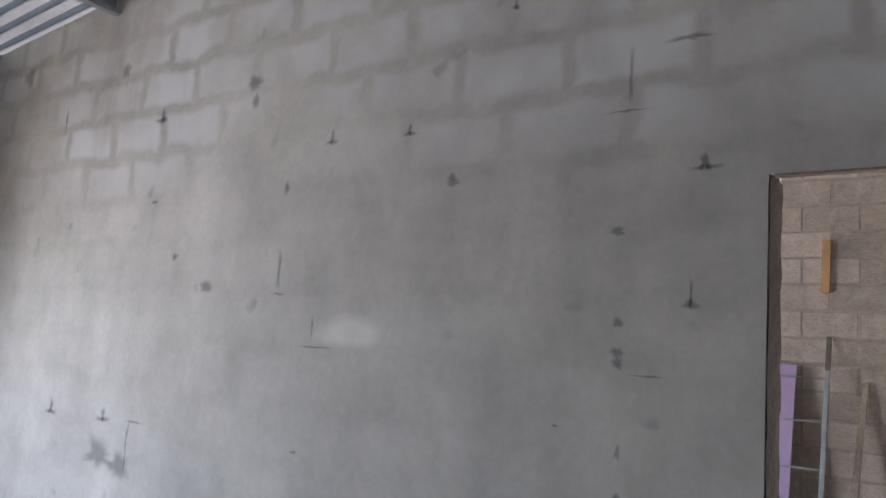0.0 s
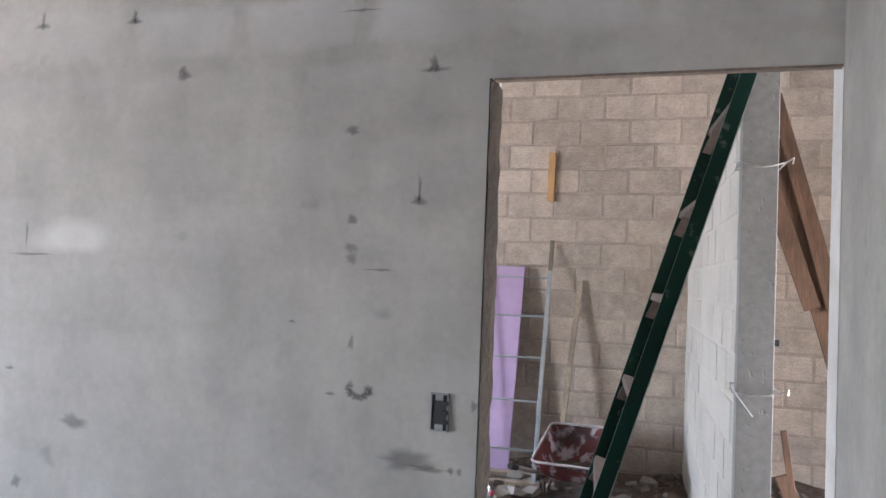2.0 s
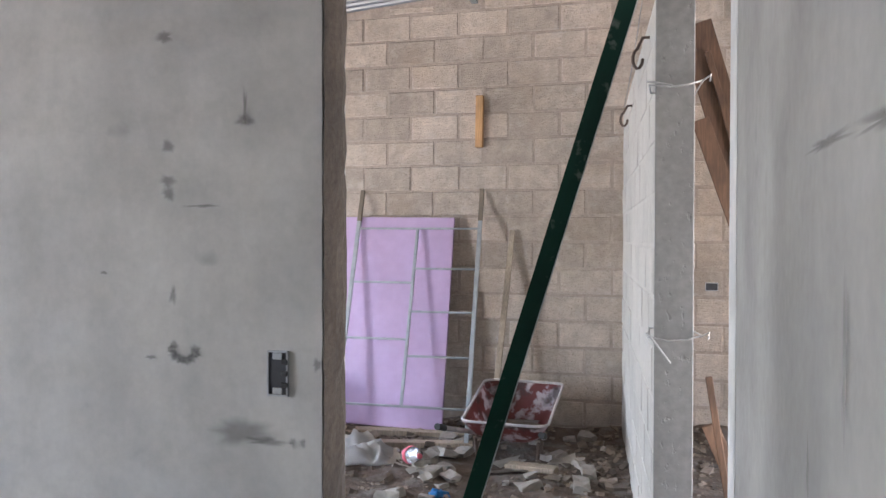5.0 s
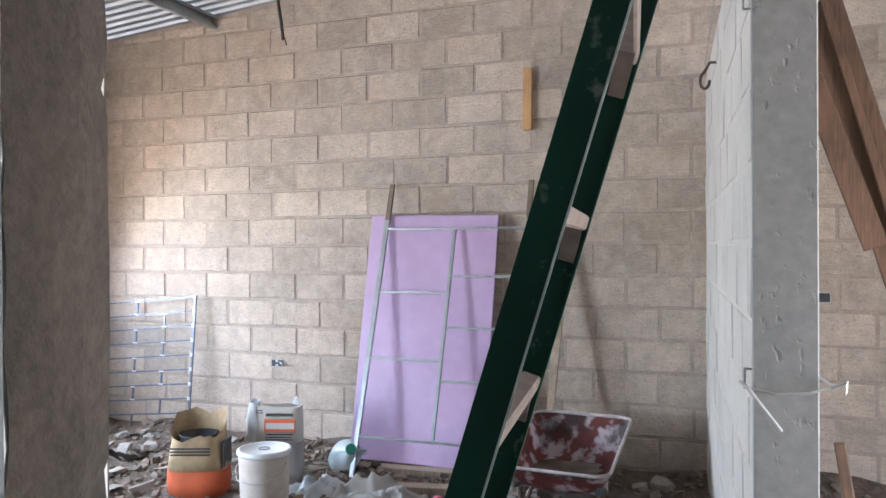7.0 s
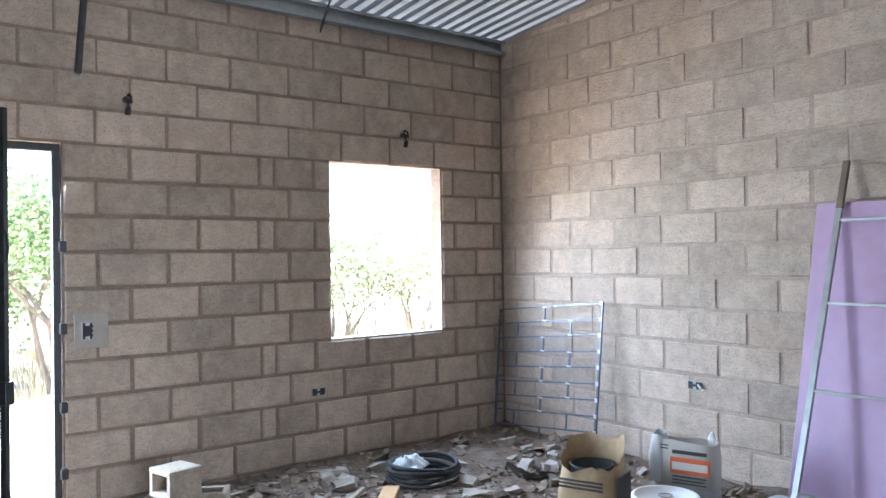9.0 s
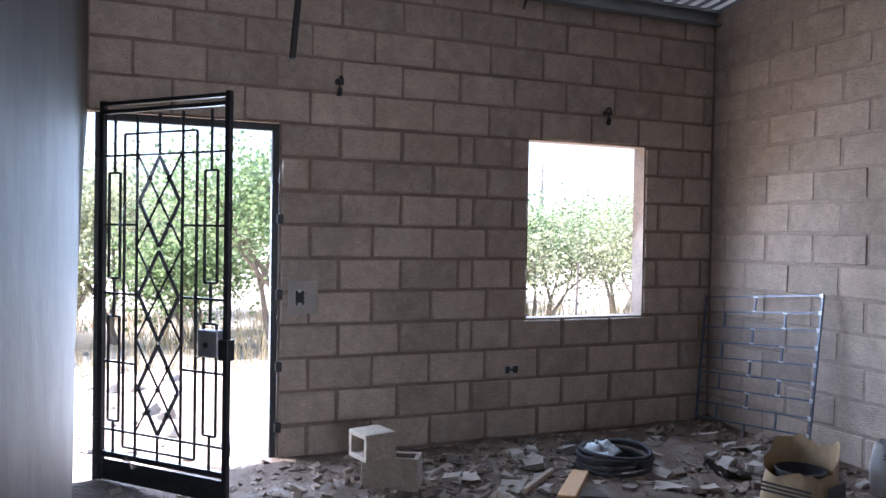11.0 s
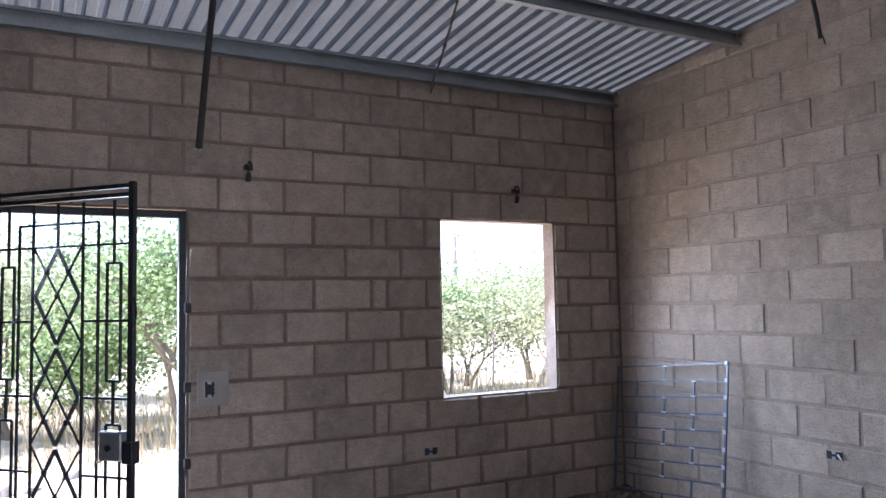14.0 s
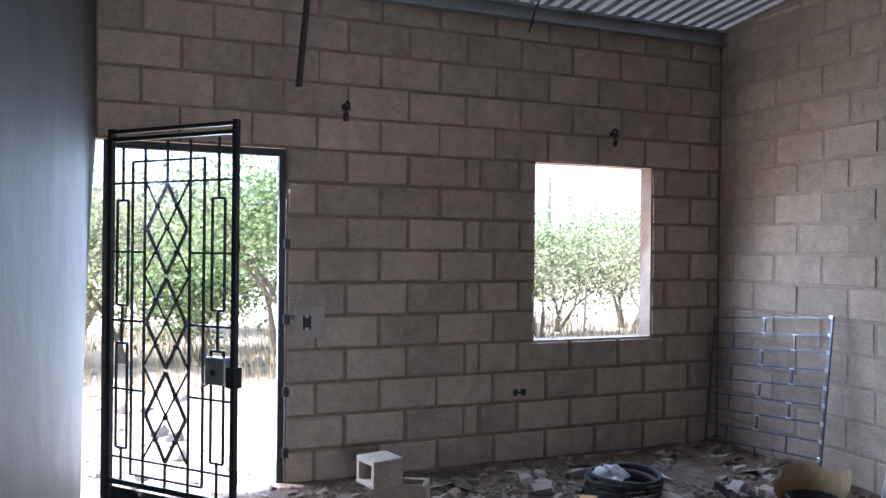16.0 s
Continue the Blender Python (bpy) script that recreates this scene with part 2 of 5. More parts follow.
def tube(points, r, sides=6):
    """A bent bar or cable through points."""
    bm = bmesh.new()
    pts = [Vector(p) for p in points]
    rings = []
    for i, p in enumerate(pts):
        d = (pts[min(i + 1, len(pts) - 1)] - pts[max(i - 1, 0)]).normalized()
        q = d.to_track_quat("Z", "Y")
        rings.append([bm.verts.new(p + q @ Vector((r * math.cos(2 * math.pi * k / sides), r * math.sin(2 * math.pi * k / sides), 0))) for k in range(sides)])
    for a, b in zip(rings, rings[1:]):
        for k in range(sides):
            bm.faces.new((a[k], a[(k + 1) % sides], b[(k + 1) % sides], b[k]))
    bm.faces.new(rings[0][::-1])
    bm.faces.new(rings[-1])
    return bm


def lathe(profile, sides=28, wobble=0.0, close=True):
    """A turned shape from (radius, height) rows."""
    bm = bmesh.new()
    rings = []
    for r, z in profile:
        rings.append([bm.verts.new(((r + wobble * noise.noise((math.cos(6.283 * k / sides) * 2, math.sin(6.283 * k / sides) * 2, z * 6))) * math.cos(6.283185 * k / sides),
                                    (r + wobble * noise.noise((math.cos(6.283 * k / sides) * 2, math.sin(6.283 * k / sides) * 2, z * 6 + 9))) * math.sin(6.283185 * k / sides), z)) for k in range(sides)])
    for a, b in zip(rings, rings[1:]):
        for k in range(sides):
            bm.faces.new((a[k], a[(k + 1) % sides], b[(k + 1) % sides], b[k]))
    if close:
        bm.faces.new(rings[0][::-1])
        bm.faces.new(rings[-1])
    return bm


# ---- structure ----
COURSE, LINE = 0.2055, 2.105  # height of a course of blocks, and a bed joint
ROOF0, SLOPE = 3.165, 0.088  # underside of the sheets over the window wall, and their fall


def roof_z(x):
    return ROOF0 + SLOPE * x


def structure(name, bm, material, label, category):
    return tagged(link_mesh(name, bm, material), label, category, kind="structure")


def cut_walls(spans, openings):
    """The rectangles of (u0, u1, z0, z1) that the openings leave."""
    us = sorted({v for s in spans for v in s[:2]} | {v for o in openings for v in o[:2]})
    out = []
    for s in spans:
        for a, b in zip(us, us[1:]):
            if a < s[0] - 1e-6 or b > s[1] + 1e-6:
                continue
            zs = [(s[2], s[3])]
            for o in openings:
                if o[0] < b - 1e-6 and o[1] > a + 1e-6:
                    zs = [r for z0, z1 in zs for r in ((z0, min(z1, o[2])), (max(z0, o[3]), z1)) if r[1] - r[0] > 1e-6]
            out += [(a, b, z0, z1) for z0, z1 in zs]
    return out


def wall_frame(origin, along, inward):
    """Pose in which x runs along a wall, y into its thickness and z up."""
    x, y = Vector(along).normalized(), -Vector(inward).normalized()
    m = Matrix((x, y, Vector((0, 0, 1)))).transposed().to_4x4()
    m.translation = origin
    return m


def wall_core(name, m, pieces, thick, top, material, label, inset=0.0):
    """The body of a wall, piece by piece between its openings, up to a sloping top."""
    bm = bmesh.new()
    for u0, u1, z0, z1 in pieces:
        v = add_box(bm, (u0, inset, z0), (u1, thick - inset, z1))
        for w in set(v):
            if w.co.z > z1 - 1e-4 and z1 > 2.9:
                w.co.z = top(w.co.x)
    bm.transform(m)
    return structure(name, bm, material, label, "wall")


SHARED = {}


def block_mesh(length, height, thick, variant, material):
    """One concrete block with worn front edges, shared by all alike."""
    key = (round(length, 2), round(height, 2), round(thick, 3), variant, material.name)
    if key in SHARED:
        return SHARED[key]
    rnd = random.Random(hash((key[0], key[1], key[2], variant)))
    e = 0.009
    hl, hh = length / 2, height / 2
    bm = bmesh.new()

    def ring(inset, y, jit):
        return [bm.verts.new((sx * (hl - inset) + rnd.uniform(-jit, jit), y + rnd.uniform(-jit, jit) * 0.6, sz * (hh - inset) + rnd.uniform(-jit, jit)))
                for sx, sz in ((-1, -1), (1, -1), (1, 1), (-1, 1))]
    rings = [ring(e, 0, 0.0035), ring(0, e, 0.003), ring(0, thick - e, 0.001), ring(e, thick, 0.001)]
    for a, b in zip(rings, rings[1:]):
        for k in range(4):
            bm.faces.new((a[k], b[k], b[(k + 1) % 4], a[(k + 1) % 4]))
    bm.faces.new(rings[0])
    bm.faces.new(rings[-1][::-1])
    bmesh.ops.recalc_face_normals(bm, faces=bm.faces)
    me = bpy.data.meshes.new("block")
    bm.to_mesh(me)
    bm.free()
    me.materials.append(material)
    SHARED[key] = me
    return me


def lay_blocks(parent, m, u_from, u_to, joints, openings, thick, top, material, seed, small=(), joint=0.0095):
    """Courses of blocks in running bond, each block a piece of the wall. joints: first upright joint of even and of odd courses."""
    rnd = random.Random(seed)
    pitch = 0.4035
    lo = -2
    for k in range(lo, 30):
        z0 = LINE - 11 * COURSE + k * COURSE
        z1 = z0 + COURSE
        if z0 > top(max(u_from, u_to)) and z0 > top(u_from):
            break
        if z1 < -0.05:
            continue
        start = joints[(k - 11) % 2]
        n0 = math.floor((u_from - start) / pitch)
        cuts = [u_from]
        u = start + n0 * pitch
        while u < u_to:
            if u > u_from + 0.05 and u < u_to - 0.05:
                cuts.append(u + rnd.uniform(-0.006, 0.006))
            u += pitch
        for s in small:
            if s[0] == (k - 11) % 2 and z0 < LINE - 0.1:
                cuts.append(s[1])
        cuts = sorted(cuts) + [u_to]
        for a, b in zip(cuts, cuts[1:]):
            parts = [(a, b)]
            for o in openings:
                if o[2] < z1 - 0.03 and o[3] > z0 + 0.03:
                    parts = [r for p, q in parts for r in ((p, min(q, o[0])), (max(p, o[1]), q)) if r[1] - r[0] > 0.03]
            for p, q in parts:
                zt = min(z1, min(top(p), top(q)) - 0.01)
                if zt - z0 < 0.04:
                    continue
                j = joint if z0 < LINE - 0.1 else min(joint, 0.0065)
                ob = new("block", block_mesh(q - p - 2 * j, zt - z0 - 2 * j, thick, rnd.randrange(5), material))
                ob.parent = parent
                ob.matrix_world = m @ Matrix.LocRotScale(((p + q) / 2, rnd.uniform(-0.003, 0.002), (z0 + zt) / 2), Euler((rnd.uniform(-0.008, 0.008), 0, rnd.uniform(-0.006, 0.006))), None)


# window wall of the room, with its doorway and window opening
DOOR = (-4.47, -3.29, -0.3, LINE)
WINDOW = (-1.583, -0.621, LINE - 6 * COURSE, LINE)
west_m = wall_frame((0, 0, 0), (0, 1, 0), (1, 0, 0))
west_pieces = cut_walls([(-4.36, 0.15, -0.3, 3.0)], [DOOR, WINDOW])
wall_west = wall_core("wall_west", west_m, west_pieces, 0.15, lambda u: ROOF0 - 0.01, MORTAR, "unplastered concrete block wall with doorway and window opening", 0.011)
structure("mortar_bed", box((-0.14, -4.36, LINE + 0.004), (-0.005, -0.001, ROOF0 - 0.02)), MORTAR_RUBBED, "flush mortar between the upper courses of blocks", "mortar")
# back wall, shared by the room and the space beside it
BACK_WINDOW = (5.97, 6.79, LINE - 3 * COURSE, LINE + COURSE)
back_m = wall_frame((0, 0, 0), (1, 0, 0), (0, -1, 0))
wall_back = wall_core("wall_back", back_m, cut_walls([(0.0, 7.6, -0.3, 3.0)], [BACK_WINDOW]), 0.15, lambda u: roof_z(u) - 0.005, MORTAR_FLUSH, "tall bare concrete block back wall under the roof", 0.0045)
# cross wall that ends in the concrete pillar
CROSS0, CROSS1 = Vector((4.875, 0.0, 0)), Vector((5.098, -2.905, 0))
cross_m = wall_frame(CROSS1, CROSS0 - CROSS1, (-1, -0.077, 0))
CROSS_LEN = (CROSS1 - CROSS0).length
wall_cross = wall_core("wall_cross", cross_m, [(0.0, CROSS_LEN, -0.3, 2.48)], 0.14, lambda u: 2.48, PALE_BLOCK, "pale cross wall of whitened concrete blocks", 0.002)

# partition with the wide doorway, plastered on both sides
OPEN_L, OPEN_R, LINTEL = 4.37, 5.245, 2.125
PF, PB = -4.50, -4.362


def plastered(name, lo, hi, material, label):
    bm = bmesh.new()
    add_box(bm, lo, hi)
    for v in bm.verts:
        if v.co.z > 2.9:
            v.co.z = roof_z(v.co.x) - 0.005
    return structure(name, bm, material, label, "wall")


bm = bmesh.new()
for u0, u1, z0, z1 in cut_walls([(-0.148, 2.0, -0.3, 3.0), (2.0, OPEN_R + 0.15, -0.3, 3.0)], [(OPEN_L, OPEN_R, -0.4, LINTEL)]):
    for v in set(add_box(bm, (u0, PF, z0), (u1, PB if u0 > 1.9 else PF + 0.03, z1))):
        if v.co.z > 2.9:
            v.co.z = roof_z(v.co.x) - 0.005
        elif v.co.y > PF + 0.05 and abs(v.co.z - LINTEL) < 1e-4:
            v.co.z += 0.03
partition = structure("wall_partition", bm, PLASTER, "cement-plastered partition wall with dark stains and ghost block joints", "wall")

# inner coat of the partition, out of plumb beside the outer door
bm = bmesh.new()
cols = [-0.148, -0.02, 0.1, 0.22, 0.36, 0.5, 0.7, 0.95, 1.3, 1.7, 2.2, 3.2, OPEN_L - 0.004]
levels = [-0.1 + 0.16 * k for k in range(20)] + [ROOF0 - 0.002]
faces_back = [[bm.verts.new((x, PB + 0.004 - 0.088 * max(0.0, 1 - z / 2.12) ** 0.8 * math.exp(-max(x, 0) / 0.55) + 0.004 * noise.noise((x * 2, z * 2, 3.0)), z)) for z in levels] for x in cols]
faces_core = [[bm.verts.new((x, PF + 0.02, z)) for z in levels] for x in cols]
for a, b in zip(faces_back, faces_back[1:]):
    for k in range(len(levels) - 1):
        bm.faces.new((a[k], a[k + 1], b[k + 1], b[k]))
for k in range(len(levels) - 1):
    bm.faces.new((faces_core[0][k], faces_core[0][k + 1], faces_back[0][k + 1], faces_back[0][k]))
ob = structure("back_coat", bm, PLASTER_SHADED, "cement coat on the inner side of the partition, darkened for shade", "wall")
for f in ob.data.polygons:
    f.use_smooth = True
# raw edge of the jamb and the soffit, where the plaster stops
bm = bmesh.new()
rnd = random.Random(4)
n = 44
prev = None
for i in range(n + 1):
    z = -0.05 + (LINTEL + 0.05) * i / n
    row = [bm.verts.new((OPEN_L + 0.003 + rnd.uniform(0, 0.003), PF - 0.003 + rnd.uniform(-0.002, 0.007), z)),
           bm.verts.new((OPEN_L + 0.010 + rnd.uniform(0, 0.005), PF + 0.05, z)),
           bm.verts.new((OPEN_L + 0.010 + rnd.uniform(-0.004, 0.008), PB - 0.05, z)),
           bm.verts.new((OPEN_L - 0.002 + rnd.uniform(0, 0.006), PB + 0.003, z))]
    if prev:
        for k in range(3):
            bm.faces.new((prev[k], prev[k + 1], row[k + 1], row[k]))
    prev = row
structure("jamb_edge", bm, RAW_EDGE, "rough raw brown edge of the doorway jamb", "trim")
structure("lintel_soffit", box((OPEN_L + 0.012, PF + 0.004, LINTEL - 0.006), (OPEN_R, PF + 0.03, LINTEL + 0.002)), MORTAR, "rough unplastered underside of the lintel", "trim")

# side wall of the front room, with a high raw opening
bm = bmesh.new()
SIDE_HOLE = (-6.68, -5.615, 1.72, 2.45)
for u0, u1, z0, z1 in cut_walls([(-8.7, PF + 0.0, -0.3, 3.0)], [SIDE_HOLE]):
    for v in set(add_box(bm, (OPEN_R, u0, z0), (OPEN_R + 0.15, u1, z1))):
        if v.co.z > 2.9:
            v.co.z = roof_z(v.co.x) - 0.005
bmesh.ops.bevel(bm, geom=[e for e in bm.edges if abs(e.verts[0].co.x - OPEN_R) < 1e-3 and abs(e.verts[1].co.x - OPEN_R) < 1e-3 and abs(e.verts[0].co.y + 4.5) < 1e-3 and abs(e.verts[1].co.y + 4.5) < 1e-3], offset=0.012, segments=3, affect="EDGES")
side_wall = structure("wall_front_side", bm, PLASTER_SIDE, "pale smeared cement-plastered side wall with a high opening", "wall")
structure("opening_reveal", box((OPEN_R + 0.004, SIDE_HOLE[1] - 0.012, SIDE_HOLE[2] + 0.002), (OPEN_R + 0.15, SIDE_HOLE[1] - 0.001, SIDE_HOLE[3] - 0.002)), CONCRETE, "rough dark unplastered reveal of the high opening", "trim")

# the rest of the front room
bm = bmesh.new()
for u0, u1, z0, z1 in cut_walls([(-8.7, PF, -0.3, 3.0)], [(-6.95, -5.65, 0.35, 2.2)]):
    for v in set(add_box(bm, (-0.15, u0, z0), (0, u1, z1))):
        if v.co.z > 2.9:
            v.co.z = ROOF0 - 0.01
structure("wall_front_west", bm, PLASTER_SIDE, "pale cement-plastered wall of the front room", "wall")
bm = bmesh.new()
for u0, u1, z0, z1 in cut_walls([(-0.15, OPEN_R + 0.15, -0.3, 3.0)], []):
    for v in set(add_box(bm, (u0, -8.85, z0), (u1, -8.7, z1))):
        if v.co.z > 2.9:
            v.co.z = roof_z(v.co.x) - 0.005
structure("wall_front_rear", bm, PLASTER_SIDE, "plain cement-plastered front wall", "wall")
# unseen east wall, its doorway added for the fill lamps outside it
bm = bmesh.new()
for u0, u1, z0, z1 in cut_walls([(-8.85, 0.15, -0.3, 3.0)], [(-4.25, -2.85, -0.4, 2.105)]):
    for v in set(add_box(bm, (7.6, u0, z0), (7.75, u1, z1))):
        if v.co.z > 2.9:
            v.co.z = roof_z(v.co.x) - 0.005
structure("wall_east", bm, PLASTER_SIDE, "plain unseen outer wall of the side rooms with an added doorway", "wall")
plastered("wall_store", (OPEN_R + 0.15, -8.85, -0.3), (7.6, -8.7, 3.0), PLASTER_SIDE, "plain wall closing the dark side room")
plastered("wall_divider", (OPEN_R + 0.15, PF, -0.3), (7.6, PB, 3.0), PLASTER_SIDE, "plain plastered wall between the side rooms")

# pillar at the end of the cross wall
bm = box((-0.07, -0.1, -0.3), (0.07, 0.1, 2.48), 0.003)
bm.transform(pose(5.167, -3.005, 0, 0, 0, 0))
structure("pillar", bm, CONCRETE, "rough grey formed concrete pillar with tie wires", "pillar")

# roof sheets with trapezoid ribs, and purlins
bm = bmesh.new()
ys = []
y = -9.5285
while y < 0.5:
    ys += [(y, 0.0), (y + 0.060, 0.0), (y + 0.072, 0.028), (y + 0.099, 0.028)]
    y += 0.111
lower = [[bm.verts.new((x, yy, roof_z(x) + h)) for yy, h in ys] for x in (-0.75, 7.9)]
for a, b, c, d in zip(lower[0], lower[0][1:], lower[1][1:], lower[1]):
    bm.faces.new((a, b, c, d))
bmesh.ops.solidify(bm, geom=bm.faces[:], thickness=-0.002)
structure("ceiling", bm, GALV, "ribbed galvanised metal roof sheets, seen from below", "roof")
purlin_label = "galvanised steel roof purlin under the sheets"


def purlin(x, y0, y1, h=0.098, w=0.05):
    """A lipped channel that carries the sheets."""
    z = roof_z(x) - 0.003
    bm = bmesh.new()
    for lo, hi in (((0, 0, -h), (0.004, 1, 0)), ((0, 0, -0.004), (w, 1, 0)), ((0, 0, -h), (w, 1, -h + 0.004)), ((w - 0.004, 0, -h), (w, 1, -h + 0.018)), ((w - 0.004, 0, -0.018), (w, 1, 0))):
        add_box(bm, (x + lo[0], y0, z + lo[2]), (x + hi[0], y1, z + hi[2]))
    return tagged(link_mesh("purlin", bm, PURLIN), purlin_label, "purlin", "roof purlins", "structure")


purlin(0.012, -4.36, -0.002, 0.112, 0.06)
purlin(0.012, -8.7, -4.505, 0.112, 0.06)
for px in (1.235, 2.46, 3.69, 4.92):
    purlin(px, -4.36, -0.002)
    purlin(px, -8.7, -4.505)
for px in (6.0, 7.1):
    purlin(px, -4.36, -0.002)

# floors and ground
bm = bmesh.new()
nx, ny = 120, 90
grid = []
for j in range(ny + 1):
    row = []
    for i in range(nx + 1):
        x, y = 7.6 * i / nx, -4.52 + 4.52 * j / ny
        edge = math.exp(-max(0, -y) * 2.2) * 0.10 * (1 if x < 4.9 else 1.6) + math.exp(-x * 2.5) * 0.07
        bump = noise.fractal((x * 2.3, y * 2.3, 1.0), 1.0, 2.0, 5)
        row.append(bm.verts.new((x, y, 0.012 + 0.028 * bump + edge * (0.55 + 0.6 * noise.noise((x * 1.7, y * 1.7, 4.0))))))
    grid.append(row)
for a, b in zip(grid, grid[1:]):
    for k in range(nx):
        bm.faces.new((a[k], a[k + 1], b[k + 1], b[k]))
FLOOR_Z = {(i, j): grid[j][i].co.z for i in range(nx + 1) for j in range(ny + 1)}


def floor_z(x, y):
    i, j = min(max(round(x / 7.6 * nx), 0), nx), min(max(round((y + 4.52) / 4.52 * ny), 0), ny)
    return FLOOR_Z[(i, j)]


floor = tagged(link_mesh("floor", bm, DIRT, True), "uneven dirt floor strewn with rubble and plaster", "floor", kind="structure")
structure("floor_front", box((-0.15, -8.85, -0.12), (7.75, -4.505, 0.0)), FLOOR, "bare cement floor of the front room", "floor")

# ---- outside ----
LEAF_MATS = []
for nm, col in (("leaf_green", (0.23, 0.31, 0.14)), ("leaf_yellow", (0.38, 0.40, 0.24)), ("leaf_deep", (0.14, 0.24, 0.10))):
    _m = Mat(nm, col, 0.6).islands(0.4)
    _m.p.inputs["Transmission Weight"].default_value = 0.0
    lm = _m.done()
    out = _m.t.nodes["Material Output"]
    glow = _m.add("ShaderNodeBsdfTranslucent")
    both = _m.add("ShaderNodeMixShader")
    both.inputs[0].default_value = 0.45
    _m.link(_m.colour, glow.inputs["Color"])
    _m.link(_m.p.outputs[0], both.inputs[1])
    _m.link(glow.outputs[0], both.inputs[2])
    _m.link(both.outputs[0], out.inputs["Surface"])
    LEAF_MATS.append(lm)
BARK = Mat("bark", (0.20, 0.165, 0.13), 0.95).vary(12, 0.3, stretch=(1, 1, 0.3)).done()
DRY = Mat("dry_grass", (0.42, 0.34, 0.19), 0.9).islands(0.35).done()
STONE = Mat("field_stone", (0.33, 0.31, 0.29), 0.95).islands(0.3).vary(15, 0.2).done()

bm = bmesh.new()
steps = [-400, -120, -50, -25, -16, -12, -9, -7, -5.5, -4, -3, -2, -1, -0.3, 1, 4, 8, 20, 60, 400]
rows = [[bm.verts.new((x, y, -0.17 + (0.05 * noise.noise((x * 0.5, y * 0.5, 2.0)) if -30 < x < -0.4 and -30 < y < 30 else 0))) for x in steps]
        for y in [-400, -120, -40, -20, -12, -9, -7, -5.5, -4.5, -3.5, -2.5, -1.5, -0.5, 0.5, 2, 4, 6, 9, 14, 30, 100, 400]]
for a, b in zip(rows, rows[1:]):
    for k in range(len(steps) - 1):
        bm.faces.new((a[k], a[k + 1], b[k + 1], b[k]))
tagged(link_mesh("ground", bm, EARTH, True), "pale sunlit earth around the house", "ground", kind="structure")


def tree(x, y, height, spread, seed, leaves, mat, label, name="tree", ragged=0.125):
    """A branching trunk with limbs and a ragged crown of single leaves in clumps."""
    rnd = random.Random(seed)
    root = thing(name, pose(x, y, -0.17), label, name, "bushes and trees outside")
    bm = bmesh.new()
    tips = []

    def limb(p, d, length, r, depth):
        q = p + d * length
        mid = (p + q) / 2 + Vector((rnd.uniform(-1, 1), rnd.uniform(-1, 1), 0)) * length * 0.08
        add_rod(bm, p, mid, r, 6, r * 0.85)
        add_rod(bm, mid, q, r * 0.85, 6, r * 0.62)
        if depth == 0:
            tips.append(q)
            tips.append(mid)
            return
        for _ in range(rnd.choice((2, 3, 3))):
            e = (d + Vector((rnd.uniform(-1, 1), rnd.uniform(-1, 1), rnd.uniform(-0.25, 0.65))) * 0.85).normalized()
            limb(q, e, length * rnd.uniform(0.6, 0.85), r * 0.6, depth - 1)
    for _ in range(3 if height < 2.4 else 2):
        limb(Vector((rnd.uniform(-0.1, 0.1), rnd.uniform(-0.1, 0.1), -0.05)), Vector((rnd.uniform(-0.5, 0.5) * spread, rnd.uniform(-0.5, 0.5) * spread, 1)).normalized(), height * 0.30, 0.035 * height / 2, 3)
    part("trunk", bm, BARK, root)
    verts, faces = [], []
    for i in range(int(leaves * 1.5)):
        c = rnd.choice(tips) + Vector((rnd.gauss(0, 1), rnd.gauss(0, 1), rnd.gauss(0, 0.8))) * height * ragged
        c.z = max(c.z, 0.1)
        s = rnd.uniform(0.018, 0.045)
        q = Euler((rnd.uniform(-1.2, 1.2), rnd.uniform(-1.2, 1.2), rnd.uniform(0, 6.28))).to_matrix()
        k = len(verts)
        verts += [c + q @ Vector(v) * s for v in ((-0.5, 0, 0), (0, -0.9, 0.1), (1.0, 0, 0), (0, 0.9, 0.1))]
        faces.append((k, k + 1, k + 2, k + 3))
    me = bpy.data.meshes.new("crown")
    me.from_pydata(verts, [], faces)
    me.materials.append(mat)
    ob = new("crown", me)
    ob.parent = root
    return root


G, Y, D = LEAF_MATS
tree(-5.6, -2.2, 3.2, 0.9, 1, 6000, G, "leafy green tree with crooked grey limbs", "tree")
tree(-7.2, -4.3, 2.9, 1.0, 2, 5500, Y, "yellow-green scrub tree behind dry grass", "tree")
tree(-8.5, -6.2, 2.7, 1.0, 3, 4500, G, "low bushy green tree outside", "tree")
tree(-9.0, -1.0, 3.0, 1.0, 4, 4500, D, "darker green tree further off", "tree")
for i, (x, y, h, mt) in enumerate(((-7.5, 1.4, 2.1, Y), (-8.2, 3.0, 2.0, G), (-7.2, 4.4, 2.2, Y), (-9.5, 5.6, 2.3, G), (-10.5, 2.0, 2.2, Y), (-10, -8.5, 2.4, Y), (-11, 7.5, 2.4, G), (-12, -3.0, 2.6, Y), (-8.4, -2.9, 1.7, Y), (-13, 4.2, 2.5, D), (-6.6, -5.6, 1.7, Y), (-6.3, -3.2, 1.6, G), (-10.4, -5.0, 3.0, Y), (-10, 0.6, 3.1, G), (-9.2, 3.9, 1.9, Y), (-8.8, 0.2, 1.6, Y))):
    tree(x, y, h * 1.18, 1.2, 20 + i, 4600, mt, "straggly sunlit bush with thin pale stems", "bush", 0.17)

